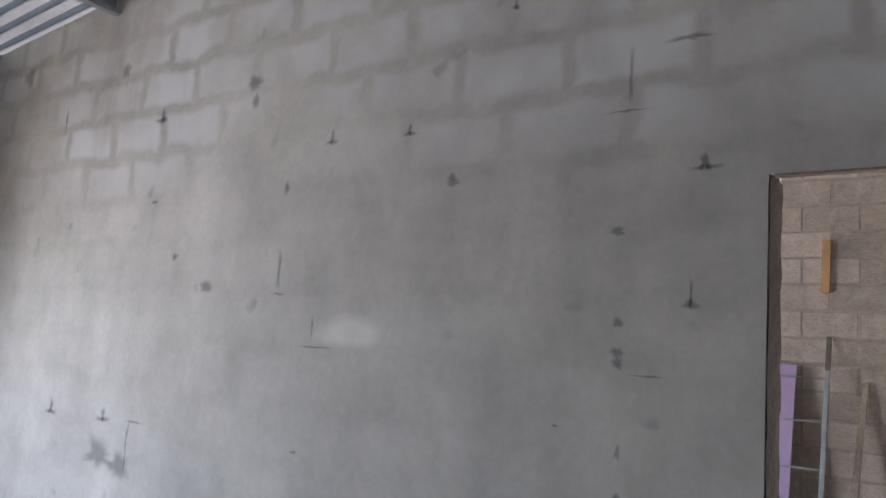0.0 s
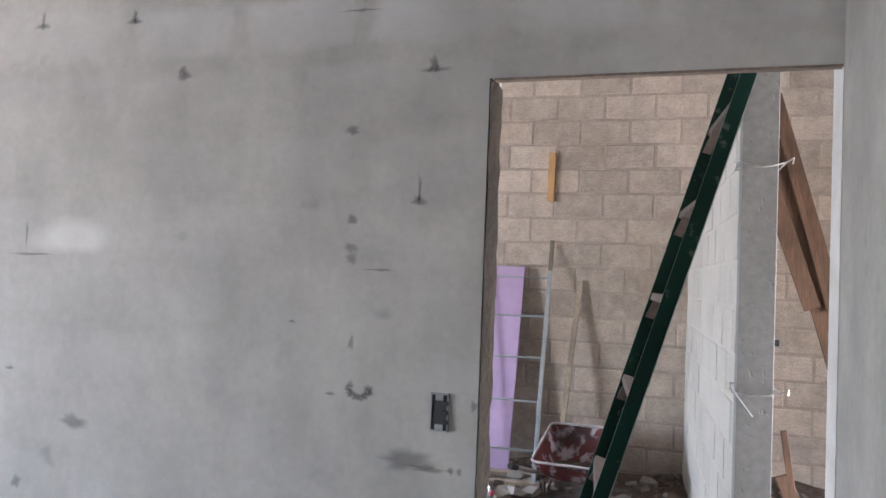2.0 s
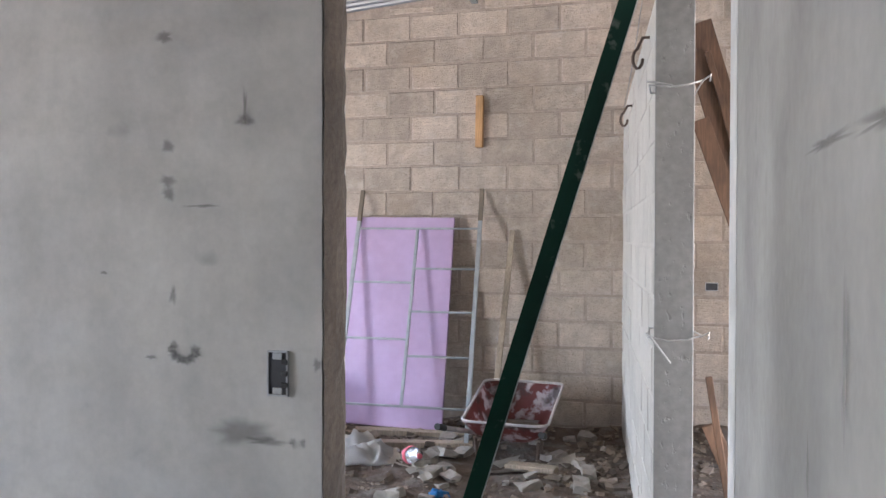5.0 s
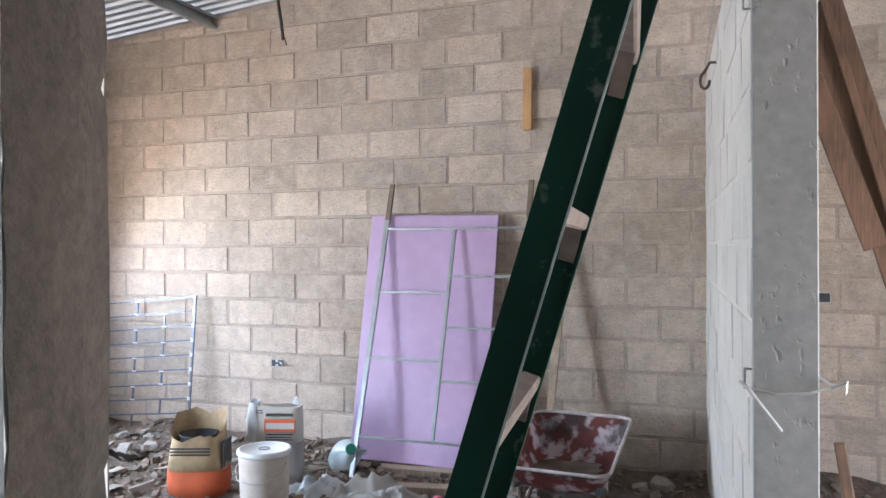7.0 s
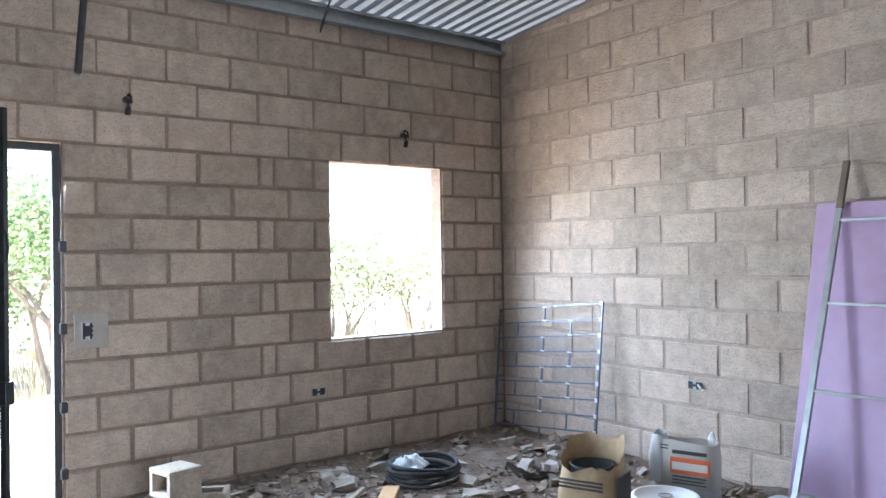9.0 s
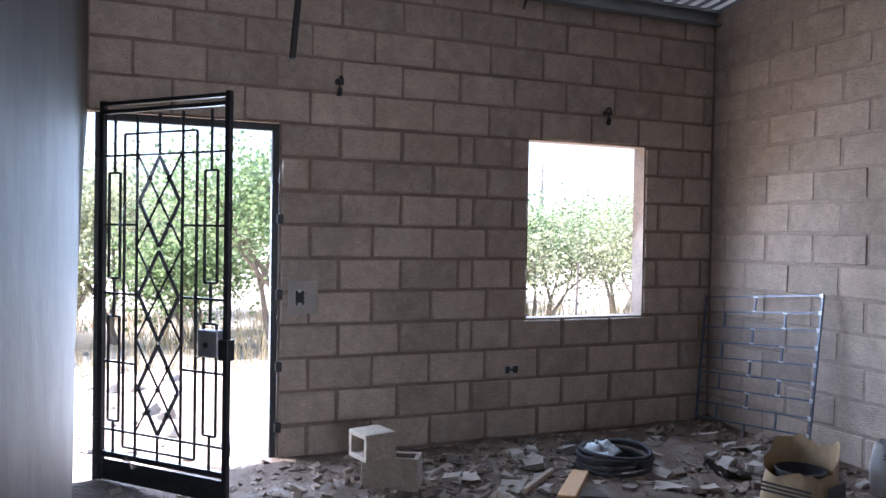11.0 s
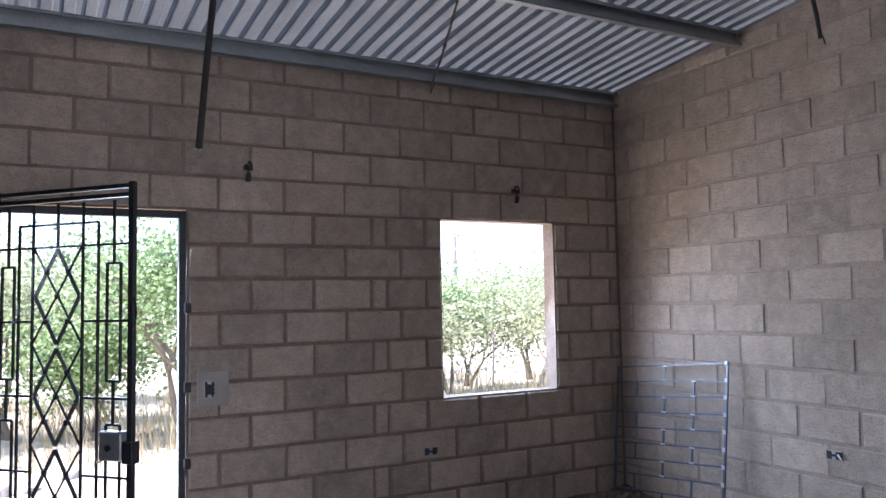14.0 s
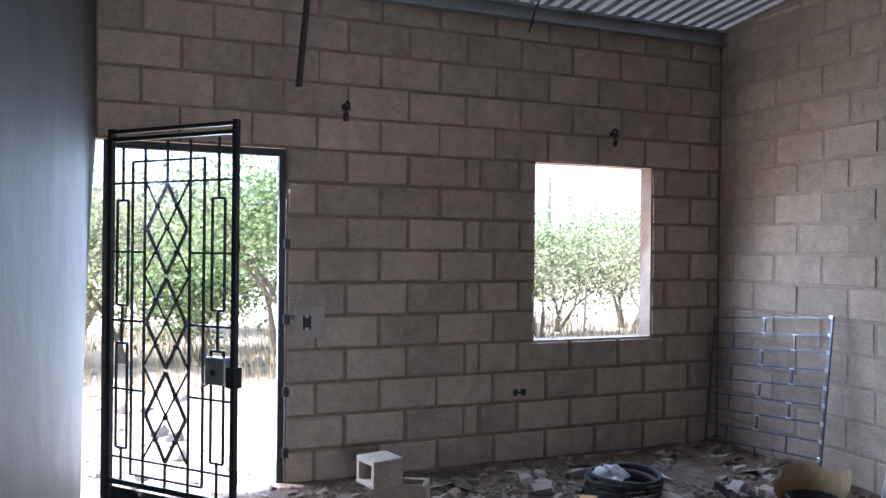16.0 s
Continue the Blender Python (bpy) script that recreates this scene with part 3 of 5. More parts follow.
rnd = random.Random(9)
verts, faces = [], []
for i in range(9000):
    x, y = rnd.uniform(-11, -4.2), rnd.uniform(-9, 8)
    if noise.noise((x * 0.8, y * 0.8, 0)) < -0.12:
        continue
    h, a = rnd.uniform(0.15, 0.5), rnd.uniform(0, 6.28)
    dx, dy = math.cos(a) * 0.008, math.sin(a) * 0.008
    lx, ly = rnd.uniform(-0.12, 0.12), rnd.uniform(-0.12, 0.12)
    k = len(verts)
    verts += [(x - dx, y - dy, -0.2), (x + dx, y + dy, -0.2), (x + lx, y + ly, -0.17 + h)]
    faces.append((k, k + 1, k + 2))
me = bpy.data.meshes.new("dry_grass")
me.from_pydata(verts, [], faces)
me.materials.append(DRY)
tagged(new("dry_grass", me), "tall dry straw-coloured grass", "grass", kind="stuff")


def scatter_stones(name, count, place, sizes, material, label, category, seed):
    """Many broken bits in one mesh."""
    rnd = random.Random(seed)
    verts, faces = [], []
    cube = [(-1, -1, -1), (1, -1, -1), (1, 1, -1), (-1, 1, -1), (-1, -1, 1), (1, -1, 1), (1, 1, 1), (-1, 1, 1)]
    quads = [(0, 3, 2, 1), (4, 5, 6, 7), (0, 1, 5, 4), (1, 2, 6, 5), (2, 3, 7, 6), (3, 0, 4, 7)]
    for i in range(count):
        x, y, z, scale = place(rnd)
        s = rnd.uniform(*sizes) * scale
        dims = (s * rnd.uniform(0.5, 1.2), s * rnd.uniform(0.5, 1.2), s * rnd.uniform(0.18, 0.6))
        m = Euler((rnd.uniform(-0.5, 0.5), rnd.uniform(-0.5, 0.5), rnd.uniform(0, 6.28))).to_matrix()
        k = len(verts)
        for c in cube:
            v = m @ Vector([a * d * rnd.uniform(0.55, 1.1) for a, d in zip(c, dims)])
            verts.append((x + v.x, y + v.y, z + dims[2] * 0.6 + v.z))
        faces += [tuple(k + j for j in q) for q in quads]
    me = bpy.data.meshes.new(name)
    me.from_pydata(verts, [], faces)
    me.materials.append(material)
    return tagged(new(name, me), label, category, kind="stuff")


def outdoor(rnd):
    return rnd.uniform(-7, -0.6), rnd.uniform(-8, 4), -0.18, rnd.choice((1, 1, 1, 2.5))


scatter_stones("field_stones", 500, outdoor, (0.015, 0.05), STONE, "loose stones on the sunlit earth", "stones", 31)

# a far concrete mast, seen over the bushes
mast = thing("utility_pole", pose(-34, 17.7, -0.17), "tall thin grey utility pole far behind the bushes", "pole")
part("pole", rod((0, 0, 0), (0, 0, 5.7), 0.14, 10, 0.10), CONCRETE, mast)
part("crossarm", bar((-0.5, 0, 5.5), (0.5, 0, 5.5), 0.09, 0.11), BARK, mast)
fence_wood = Mat("fence_wood", (0.22, 0.19, 0.16), 0.9).vary(20, 0.3).done()
for i in range(9):
    post = tagged(link_mesh("fence_post", rod((0, 0, 0), (0.02, 0.01, 1.25), 0.02, 7, 0.016), fence_wood), "weathered thin wooden fence post among bushes", "post", "fence posts")
    post.matrix_world = pose(-6.4 + 0.1 * (i % 3), -6.5 + i * 1.55, -0.2, 1.5 * (i % 3), 2, 0)

# ---- door frame and security gate ----
frame_door = thing("door_frame", pose(-0.03, -3.805, 0), "black steel door frame set in the block wall", "door frame", kind="structure")
for nm, lo, hi in (("jamb", (-0.025, -0.513, -0.1), (0.025, -0.473, 2.095)), ("jamb", (-0.025, 0.468, -0.1), (0.025, 0.508, 2.095)), ("head", (-0.025, -0.473, 2.052), (0.025, 0.468, 2.095))):
    part(nm, box(lo, hi, 0.003), GATE_BLACK, frame_door)
for z in (0.25, 0.62, 1.06, 1.52):
    part("anchor_lug", box((0.02, 0.495, z - 0.03), (0.05, 0.535, z + 0.03), 0.006), GATE_BLACK, frame_door)

GW, GH = 0.93, 2.09
gate = thing("security_gate", Matrix.Translation((0.03, -4.285, 0.055)) @ Matrix.Rotation(math.atan2(0.610, 0.685), 4, "Z"), "open black wrought-iron security gate with diamond lattice", "gate")
# lighter grey paints the daylight caught by the flat diamond bars
LIT_FLAT = Mat("lit_grey_steel", (0.16, 0.165, 0.17), 0.5, 0.4).vary(25, 0.3).done()
GREY_LOCK = Mat("lock_grey", (0.30, 0.30, 0.31), 0.45, 0.5).vary(30, 0.15).done()


def gz(v):
    return GH * (1 - v)


def gate_part(nm, u0, v0, u1, v1, w=0.012, d=0.012):
    a, b = (u0 * GW, 0, gz(v0)), (u1 * GW, 0, gz(v1))
    part(nm, bar(a, b, d, w, (0, 1, 0) if abs(u1 - u0) < 1e-6 else (0, 0, 1), 0.001), GATE_BLACK, gate)


for u in (0.021, 0.979):
    gate_part("stile", u, 0, u, 1.0, 0.028, 0.03)
for v in (0.009, 0.03, 0.93):
    gate_part("rail", 0.04, v, 0.96, v, 0.02 if v < 0.05 else 0.03, 0.03)
part("kick_plate", box((0.038, -0.003, 0.002), (GW - 0.038, 0.003, gz(0.945))), GATE_BLACK, gate)
for v in (0.145, 0.325, 0.505, 0.685, 0.865):
    for u0, u1 in ((0.04, 0.29), (0.66, 0.96)) if v not in (0.145, 0.865) else ((0.04, 0.96),):
        gate_part("crossbar", u0, v, u1, v)
for u in (0.30, 0.65):
    gate_part("upright", u, 0.04, u, 0.93)
for u in (0.20, 0.755):
    gate_part("upright", u, 0.09, u, 0.905)
gate_part("crossbar", 0.20, 0.09, 0.755, 0.09)
gate_part("crossbar", 0.20, 0.905, 0.755, 0.905)
gate_part("upright", 0.475, 0.04, 0.475, 0.145)
gate_part("upright", 0.475, 0.865, 0.475, 0.93)
for u in (0.12, 0.86):
    for a, b in ((0.04, 0.19), (0.465, 0.565), (0.84, 0.93)):
        gate_part("upright", u, a, u, b)
    for a, b in ((0.19, 0.465), (0.565, 0.84)):
        for du in (-0.045, 0.045):
            gate_part("panel_bar", u + du, a, u + du, b)
        for v in (a, b):
            gate_part("panel_bar", u - 0.045, v, u + 0.045, v)
span = 0.24
for k in range(3):
    v0 = 0.145 + k * span
    for ua, ub, dy in ((0.30, 0.65, 0.006), (0.65, 0.30, -0.006)):
        part("lattice_bar", bar((ua * GW, dy, gz(v0)), (ub * GW, dy, gz(v0 + span)), 0.006, 0.010, (0, 0, 1)), GATE_BLACK, gate)
    for u0, v0b in ((0.475, v0 + 0.005),):
        for sgn in (-1, 1):
            part("diamond_bar", bar((0.475 * GW, 0, gz(v0b)), ((0.475 + sgn * 0.155) * GW, 0, gz(v0b + 0.115)), 0.005, 0.022), LIT_FLAT, gate)
            part("diamond_bar", bar(((0.475 + sgn * 0.155) * GW, 0, gz(v0b + 0.115)), (0.475 * GW, 0, gz(v0b + 0.23)), 0.005, 0.022), LIT_FLAT, gate)
    for du, dv in ((-0.075, 0.06), (0.075, 0.06), (0, 0.12), (-0.075, 0.18), (0.075, 0.18)):
        part("rivet", box(((0.475 + du) * GW - 0.011, -0.012, gz(v0 + dv) - 0.014), ((0.475 + du) * GW + 0.011, 0.012, gz(v0 + dv) + 0.014), 0.004), GATE_BLACK, gate)
lock = part("lock_case", box((0.80 * GW, -0.035, gz(0.645)), (0.945 * GW, 0.022, gz(0.578)), 0.006), GREY_LOCK, gate, "grey steel lock case")
part("keyhole", rod((0.865 * GW, -0.034, gz(0.615)), (0.865 * GW, -0.042, gz(0.615)), 0.016, 12), GATE_BLACK, lock)
part("latch_plate", box((0.945 * GW, -0.03, gz(0.65)), (1.0 * GW + 0.012, 0.024, gz(0.60)), 0.003), GATE_BLACK, gate)
part("key_bow", tube([(0.84 * GW, -0.03, gz(0.64)), (0.815 * GW, -0.05, gz(0.648)), (0.79 * GW, -0.04, gz(0.64))], 0.004), GATE_BLACK, gate)
for v in (0.30, 0.86):
    part("pull_ring", tube([(0.995 * GW + 0.018 * math.sin(k / 8 * math.pi), -0.01, gz(v - 0.03 + 0.07 * k / 8)) for k in range(9)], 0.006), GATE_BLACK, gate)
for v in (0.13, 0.5, 0.87):
    part("hinge", rod((-0.012, -0.004, gz(v) - 0.045), (-0.012, -0.004, gz(v) + 0.045), 0.014, 10), GATE_BLACK, gate)

# ---- fixtures on the walls ----
DARK = Mat("dark_conduit", (0.03, 0.028, 0.027), 0.6).vary(30, 0.3).done()
STEEL = Mat("zinc_box", (0.45, 0.46, 0.47), 0.45, 0.8).vary(30, 0.15).done()
# dark colour painting the shade in open boxes and the pipe mouth
SHADOWED = Mat("hollow_shade", (0.05, 0.05, 0.055), 0.8).vary(20, 0.2).done()
PATCH = cement_plaster("patch_plaster", (0.40, 0.37, 0.33), False)
WHITE_PVC = Mat("white_plastic", (0.72, 0.73, 0.73), 0.4).vary(10, 0.06).done()


def device_box(m, w, h, label, screws=True):
    """A sunk electrical box: rim, a flat dark plate painting the shade inside, and ears with screw holes. Local x along
    the wall, z up, -y to the room.
    """
    root = thing("electrical_box", m, label, "electrical box")
    bm = bmesh.new()
    t = 0.004
    for lo, hi in (((-w / 2, 0), (-w / 2 + t, h)), ((w / 2 - t, 0), (w / 2, h)), ((-w / 2, 0), (w / 2, t)), ((-w / 2, h - t), (w / 2, h))):
        add_box(bm, (lo[0], -0.006, lo[1] - h / 2), (hi[0], 0.004, hi[1] - h / 2))
    part("rim", bm, STEEL, root)
    part("inside", box((-w / 2 + t, -0.003, -h / 2 + t), (w / 2 - t, 0.0, h / 2 - t)), SHADOWED, root, "flat dark plate painted as the shaded inside")
    if screws:
        for s in (-1, 1):
            part("ear", box((-0.012, -0.007, s * (h / 2 - 0.012) - 0.008), (0.012, -0.004, s * (h / 2 - 0.012) + 0.008), 0.002), STEEL, root, "zinc ear with a screw hole")
        for k in range(3):
            part("wire_clip", box((w * 0.18, -0.009, -h * 0.3 + k * h * 0.25), (w * 0.5, -0.004, -h * 0.3 + k * h * 0.25 + 0.012), 0.002), DARK, root)
    return root


device_box(pose(4.263, -4.501, 1.206), 0.052, 0.104, "sunk dark switch box in the grey plaster wall")
on_west = Matrix.Rotation(radians(90), 4, "Z")
patch = thing("mortar_patch", Matrix.Translation((0.003, -3.135, 1.04)) @ on_west, "smooth mortar patch around the outlet box", "patch")
part("coat", box((-0.1, -0.006, -0.1), (0.085, 0.006, 0.1), 0.005), PATCH, patch)
device_box(Matrix.Translation((0.012, -3.165, 1.04)) @ on_west, 0.06, 0.10, "open outlet box in a mortar patch beside the door")
device_box(Matrix.Translation((0.004, -1.70, 0.525)) @ on_west, 0.10, 0.055, "small open socket box in the block wall")
device_box(pose(1.80, -0.004, 0.60), 0.10, 0.055, "small open socket box low in the back wall")
device_box(pose(5.52, -0.004, 1.16), 0.09, 0.06, "small dark socket box behind the pillar", False)
part("cable_end", tube([(0, 0, 0), (0.01, -0.02, 0.01), (0.035, -0.035, -0.005), (0.05, -0.03, -0.02)], 0.006), WHITE_PVC, tagged(new("socket_wire"), "white wire ends sticking out of the socket box", "wire")).parent.matrix_world = pose(1.83, -0.008, 0.60)


def conduit_stub(y, z):
    """A short black corrugated pipe end that sticks out of the wall and bends."""
    root = thing("conduit_stub", Matrix.Translation((0.0, y, z)), "short bent black conduit end poking out of blocks", "conduit", "conduit ends")
    pts = [(-0.01, 0, 0.03), (0.025, 0.0, 0.035), (0.045, 0.004, 0.02), (0.05, 0.006, -0.02), (0.04, 0.004, -0.06)]
    part("pipe", tube(pts, 0.016, 10), DARK, root)
    part("pipe", tube([(x, yy + 0.018, zz + 0.03) for x, yy, zz in pts[:4]], 0.008, 8), DARK, root)


conduit_stub(-2.945, 2.345)
conduit_stub(-0.98, 2.30)

pipe = thing("hanging_pipe", pose(1.115, -3.357, 3.25), "black conduit pipe hanging aslant from the roof", "pipe")
part("tube", tube([(0, 0, 0), (0, -0.02, -0.22), (-0.004, -0.055, -0.6), (0, -0.09, -1.0)], 0.016, 10), DARK, pipe)
# dark disc paints the shade inside the open end
part("mouth", rod((0, -0.0905, -1.0), (0, -0.0907, -1.004), 0.012, 10), SHADOWED, pipe)
cable = thing("roof_cable", pose(1.09, -2.03, 3.258), "twisted dark cable hanging from the roof sheets", "cable")
part("clamp", box((-0.03, -0.02, -0.03), (0.03, 0.02, 0.0), 0.005), STEEL, cable)
for s in (0, 1):
    part("strand", tube([(-0.092 * k + 0.006 * math.sin(k * 1.9 + s * 3.1), 0.031 * k + 0.006 * math.cos(k * 1.9 + s * 3.1), -0.02 - 0.021 * k - (0.02 * (k - 9) if k > 9 else 0) - 0.03 * math.sin(k / 11 * math.pi)) for k in range(12)], 0.006), DARK, cable)
end = thing("hanging_cable", pose(2.02, -0.30, roof_z(2.02)), "dark cable end hanging from the roof", "cable")
part("strand", tube([(0, 0, 0), (0.004, 0.0, -0.15), (0.02, 0.01, -0.28), (0.035, 0.01, -0.40)], 0.012, 8), DARK, end)
part("loose_wire", tube([(0.03, 0.01, -0.36), (0.05, 0.01, -0.40), (0.055, 0.02, -0.44)], 0.004), DARK, end)

REBAR = Mat("rusty_rebar", (0.14, 0.10, 0.08), 0.75, 0.4).vary(60, 0.35).done()
WIRE = Mat("tie_wire", (0.42, 0.41, 0.39), 0.5, 0.7).vary(30, 0.2).done()


def cross_point(y, z, off):
    """A place before the pale face of the cross wall."""
    f = -y / 3.03
    return Vector((4.875 + 0.233 * f - off, y, z))


def hook(y, z, size):
    """A bent reinforcing bar that sticks out of the wall like a hook."""
    o = cross_point(y, z, 0.0)
    root = thing("rebar_hook", Matrix.Translation(o), "rusty bent rebar hook in the pale cross wall", "hook", "rebar hooks")
    pts = [(0.02, 0, size * 0.5), (-0.03, 0, size * 0.5)]
    for k in range(9):
        a = radians(80 - k * 32)
        pts.append((-0.05 - 0.035 * math.cos(a) * 0.6, -0.02 - 0.03 * math.sin(a) * 0.3 - size * 0.18 * math.cos(a + 1.5), size * 0.28 * math.sin(a) - 0.01))
    part("bar", tube(pts, 0.007, 8), REBAR, root)


hook(-2.58, 2.31, 0.17)
hook(-1.25, 2.245, 0.15)
wire = thing("slack_wire", Matrix.Translation(cross_point(-1.25, 2.30, 0.06)), "thin slack wire strung between the hooks", "wire")
a0 = cross_point(-1.25, 2.30, 0.06)
part("strand", tube([cross_point(-1.25 - 1.6 * k / 8, 2.31 + 0.17 * (k / 8) - 0.03 * math.sin(k / 8 * math.pi), 0.05) - a0 for k in range(9)], 0.0022, 5), WIRE, wire)


def pillar_tie(z, droop):
    """A loop of tie wire round the pillar with a loose tail."""
    root = thing("tie_wire", pose(5.167, -3.005, z, 0, 0, 2), "loop of grey tie wire round the pillar", "wire", "pillar ties")
    w, d = 0.085, 0.112
    part("loop", tube([(-w, d, 0.01), (-w - 0.01, -d, 0.0), (-w * 0.3, -d - 0.012, -0.012), (w * 0.5, -d - 0.012, -0.006), (w + 0.01, -d, 0.01), (w, d, 0.0), (-w, d, 0.01)], 0.0035, 6), WIRE, root)
    part("tail", tube([(-w - 0.02, -d, 0.012), (-w - 0.005, -d - 0.03, 0.006), (-w * 0.2, -d - 0.04, -droop)], 0.004, 6), WIRE, root)
    part("twist", tube([(w + 0.005, -d, 0.006), (w + 0.035, -d - 0.02, 0.025), (w + 0.03, -d - 0.02, 0.0)], 0.0035, 6), WIRE, root)


pillar_tie(2.085, 0.012)
pillar_tie(1.15, 0.09)
pillar_tie(0.42, 0.05)

WOOD = Mat("raw_pine", (0.50, 0.29, 0.13), 0.75).local().vary(3, 0.15).vary(25, 0.2, stretch=(6, 6, 0.4)).done()
BROWN_WOOD = Mat("old_formwork_wood", (0.10, 0.055, 0.032), 0.85).local().vary(4, 0.3).vary(20, 0.3, stretch=(5, 5, 0.4)).done()
GREY_WOOD = Mat("weathered_wood", (0.34, 0.27, 0.20), 0.88).local().vary(4, 0.2).vary(25, 0.25, stretch=(5, 5, 0.4)).done()
batten = tagged(link_mesh("wood_batten", box((-0.03, -0.022, -0.205), (0.03, 0.022, 0.205), 0.004), WOOD), "short orange pine batten nailed upright to the back wall", "batten")
batten.matrix_world = pose(3.760, -0.024, 2.445, 0, 0.8, 0)

# ---- plaster marks: damp spots, open joints and a pale patch ----
_m = Mat("damp_plaster", (0.22, 0.21, 0.195), 0.85).vary(12, 0.25, detail=5.0).vary(60, 0.12)
def faded(m, full):
    """A stain that thins out towards its ragged edge."""
    mat = m.done()
    at = m.add("ShaderNodeAttribute")
    at.attribute_name = "fade"
    grain = m.ramp(m.noise(26, detail=5.0), 0.3, 0.6, 0.85, 1.0)
    fac = m.math("MULTIPLY", m.math("MULTIPLY", m.ramp(at.outputs["Fac"], 0.0, 0.9), grain), full)
    clear = m.add("ShaderNodeBsdfTransparent")
    both = m.add("ShaderNodeMixShader")
    m.link(fac, both.inputs[0])
    m.link(clear.outputs[0], both.inputs[1])
    m.link(m.p.outputs[0], both.inputs[2])
    m.link(both.outputs[0], m.t.nodes["Material Output"].inputs["Surface"])
    return mat


DAMP = faded(_m, 0.42)
_m = Mat("open_joint", (0.15, 0.135, 0.12), 0.95).vary(30, 0.3)
GAP = faded(_m, 0.44)
mark_rnd = random.Random(77)


def blot(w, h, n=22, rough=0.35):
    """A ragged flat spot, w by h, in the plane of a wall."""
    bm = bmesh.new()
    ph = mark_rnd.uniform(0, 50)
    fade = bm.verts.layers.float.new("fade")
    c = bm.verts.new((0, 0, 0))
    c[fade] = 1.0
    rings = []
    for f, s in ((1.0, 0.30), (0.8, 0.55), (0.55, 0.75), (0.25, 0.95), (0.0, 1.2)):
        ring = []
        for k in range(n):
            a = 2 * math.pi * k / n
            r = 0.5 * s * (1 + rough * noise.fractal((math.cos(a) * 1.6 + ph, math.sin(a) * 1.6, ph), 1.0, 2.0, 3) * 1.6)
            v = bm.verts.new((math.cos(a) * r * w, 0, math.sin(a) * r * h))
            v[fade] = f
            ring.append(v)
        rings.append(ring)
    for a, b in zip(rings[0], rings[0][1:] + rings[0][:1]):
        bm.faces.new((c, b, a))
    for inner, outer in zip(rings, rings[1:]):
        for k in range(n):
            bm.faces.new((inner[k], inner[(k + 1) % n], outer[(k + 1) % n], outer[k]))
    return bm


def mark(nm, x, z, bm, material):
    ob = part(nm, bm, material, partition)
    ob.matrix_world = pose(x, PF - 0.0025 - 0.0004 * mark_rnd.random(), z)


BLOBS = ((2.17, 1.81, 0.08, 0.05), (1.75, 2.19, 0.05, 0.02), (1.4, 2.86, 0.07, 0.08), (2.35, 2.66, 0.09, 0.07), (2.37, 2.58, 0.06, 0.06), (1.54, 1.05, 0.22, 0.12), (1.70, 1.03, 0.14, 0.11),
         (3.97, 1.99, 0.04, 0.03), (3.98, 1.73, 0.03, 0.03), (3.98, 1.65, 0.04, 0.03), (3.98, 1.62, 0.03, 0.03), (3.99, 1.38, 0.022, 0.046))
BLOBS2 = ((3.39, 2.17, 0.046, 0.025), (2.6, 2.2, 0.03, 0.05), (1.94, 1.94, 0.04, 0.035), (0.45, 2.97, 0.15, 0.1), (4.17, 1.065, 0.14, 0.06), (4.24, 1.048, 0.09, 0.02), (4.30, 1.05, 0.018, 0.02), (4.325, 1.05, 0.018, 0.02),
          (3.38, 2.19, 0.04, 0.03), (4.36, 1.23, 0.022, 0.028), (3.03, 1.065, 0.1, 0.05), (2.81, 0.85, 0.05, 0.045), (3.93, 1.23, 0.028, 0.01), (3.8, 1.43, 0.022, 0.008))
for x, z, w, h in BLOBS + BLOBS2:
    mark("damp_spot", x, z, blot(w, h), DAMP)
for k in range(9):
    a = radians(150 + k * 27)
    mark("damp_spot", 4.02 + 0.032 * math.cos(a), 1.25 + 0.024 * math.sin(a), blot(0.028, 0.022), DAMP)
for x, z, w, h in ((1.74, 2.6, 0.09, 0.083), (2.82, 2.38, 0.055, 0.058), (3.19, 2.37, 0.062, 0.046), (1.1, 1.22, 0.1, 0.064), (1.54, 1.23, 0.11, 0.07), (4.18, 1.81, 0.045, 0.076), (3.59, 2.75, 0.03, 0.05), (4.21, 2.17, 0.1, 0.048)):
    mark("open_joint", x, z - h * 0.32, blot(w, h * 0.34), GAP)
    mark("open_joint", x, z + h * 0.05, blot(w * 0.26, h, rough=0.5), GAP)
for x, z, w, h in ((2.6, 1.88, 0.018, 0.178), (3.99, 2.44, 0.013, 0.19), (4.16, 2.53, 0.1, 0.018), (3.98, 2.34, 0.087, 0.01), (2.8, 1.66, 0.01, 0.104), (2.84, 1.6, 0.13, 0.008), (1.74, 1.15, 0.02, 0.143), (2.76, 1.22, 0.05, 0.01),
                   (1.78, 1.22, 0.11, 0.01), (0.9, 2.66, 0.02, 0.159), (4.07, 1.59, 0.09, 0.007), (2.61, 1.79, 0.06, 0.01)):
    mark("crack", x, z, blot(w, h, 26, 0.6), DAMP)

# smears on the pale side wall
def side_mark(y, z, w, h):
    ob = part("smear", blot(w, h, 26, 0.5), DAMP, side_wall)
    ob.matrix_world = Matrix.Translation((OPEN_R - 0.0025 - 0.0004 * mark_rnd.random(), y, z)) @ Matrix.Rotation(radians(-90), 4, "Z")


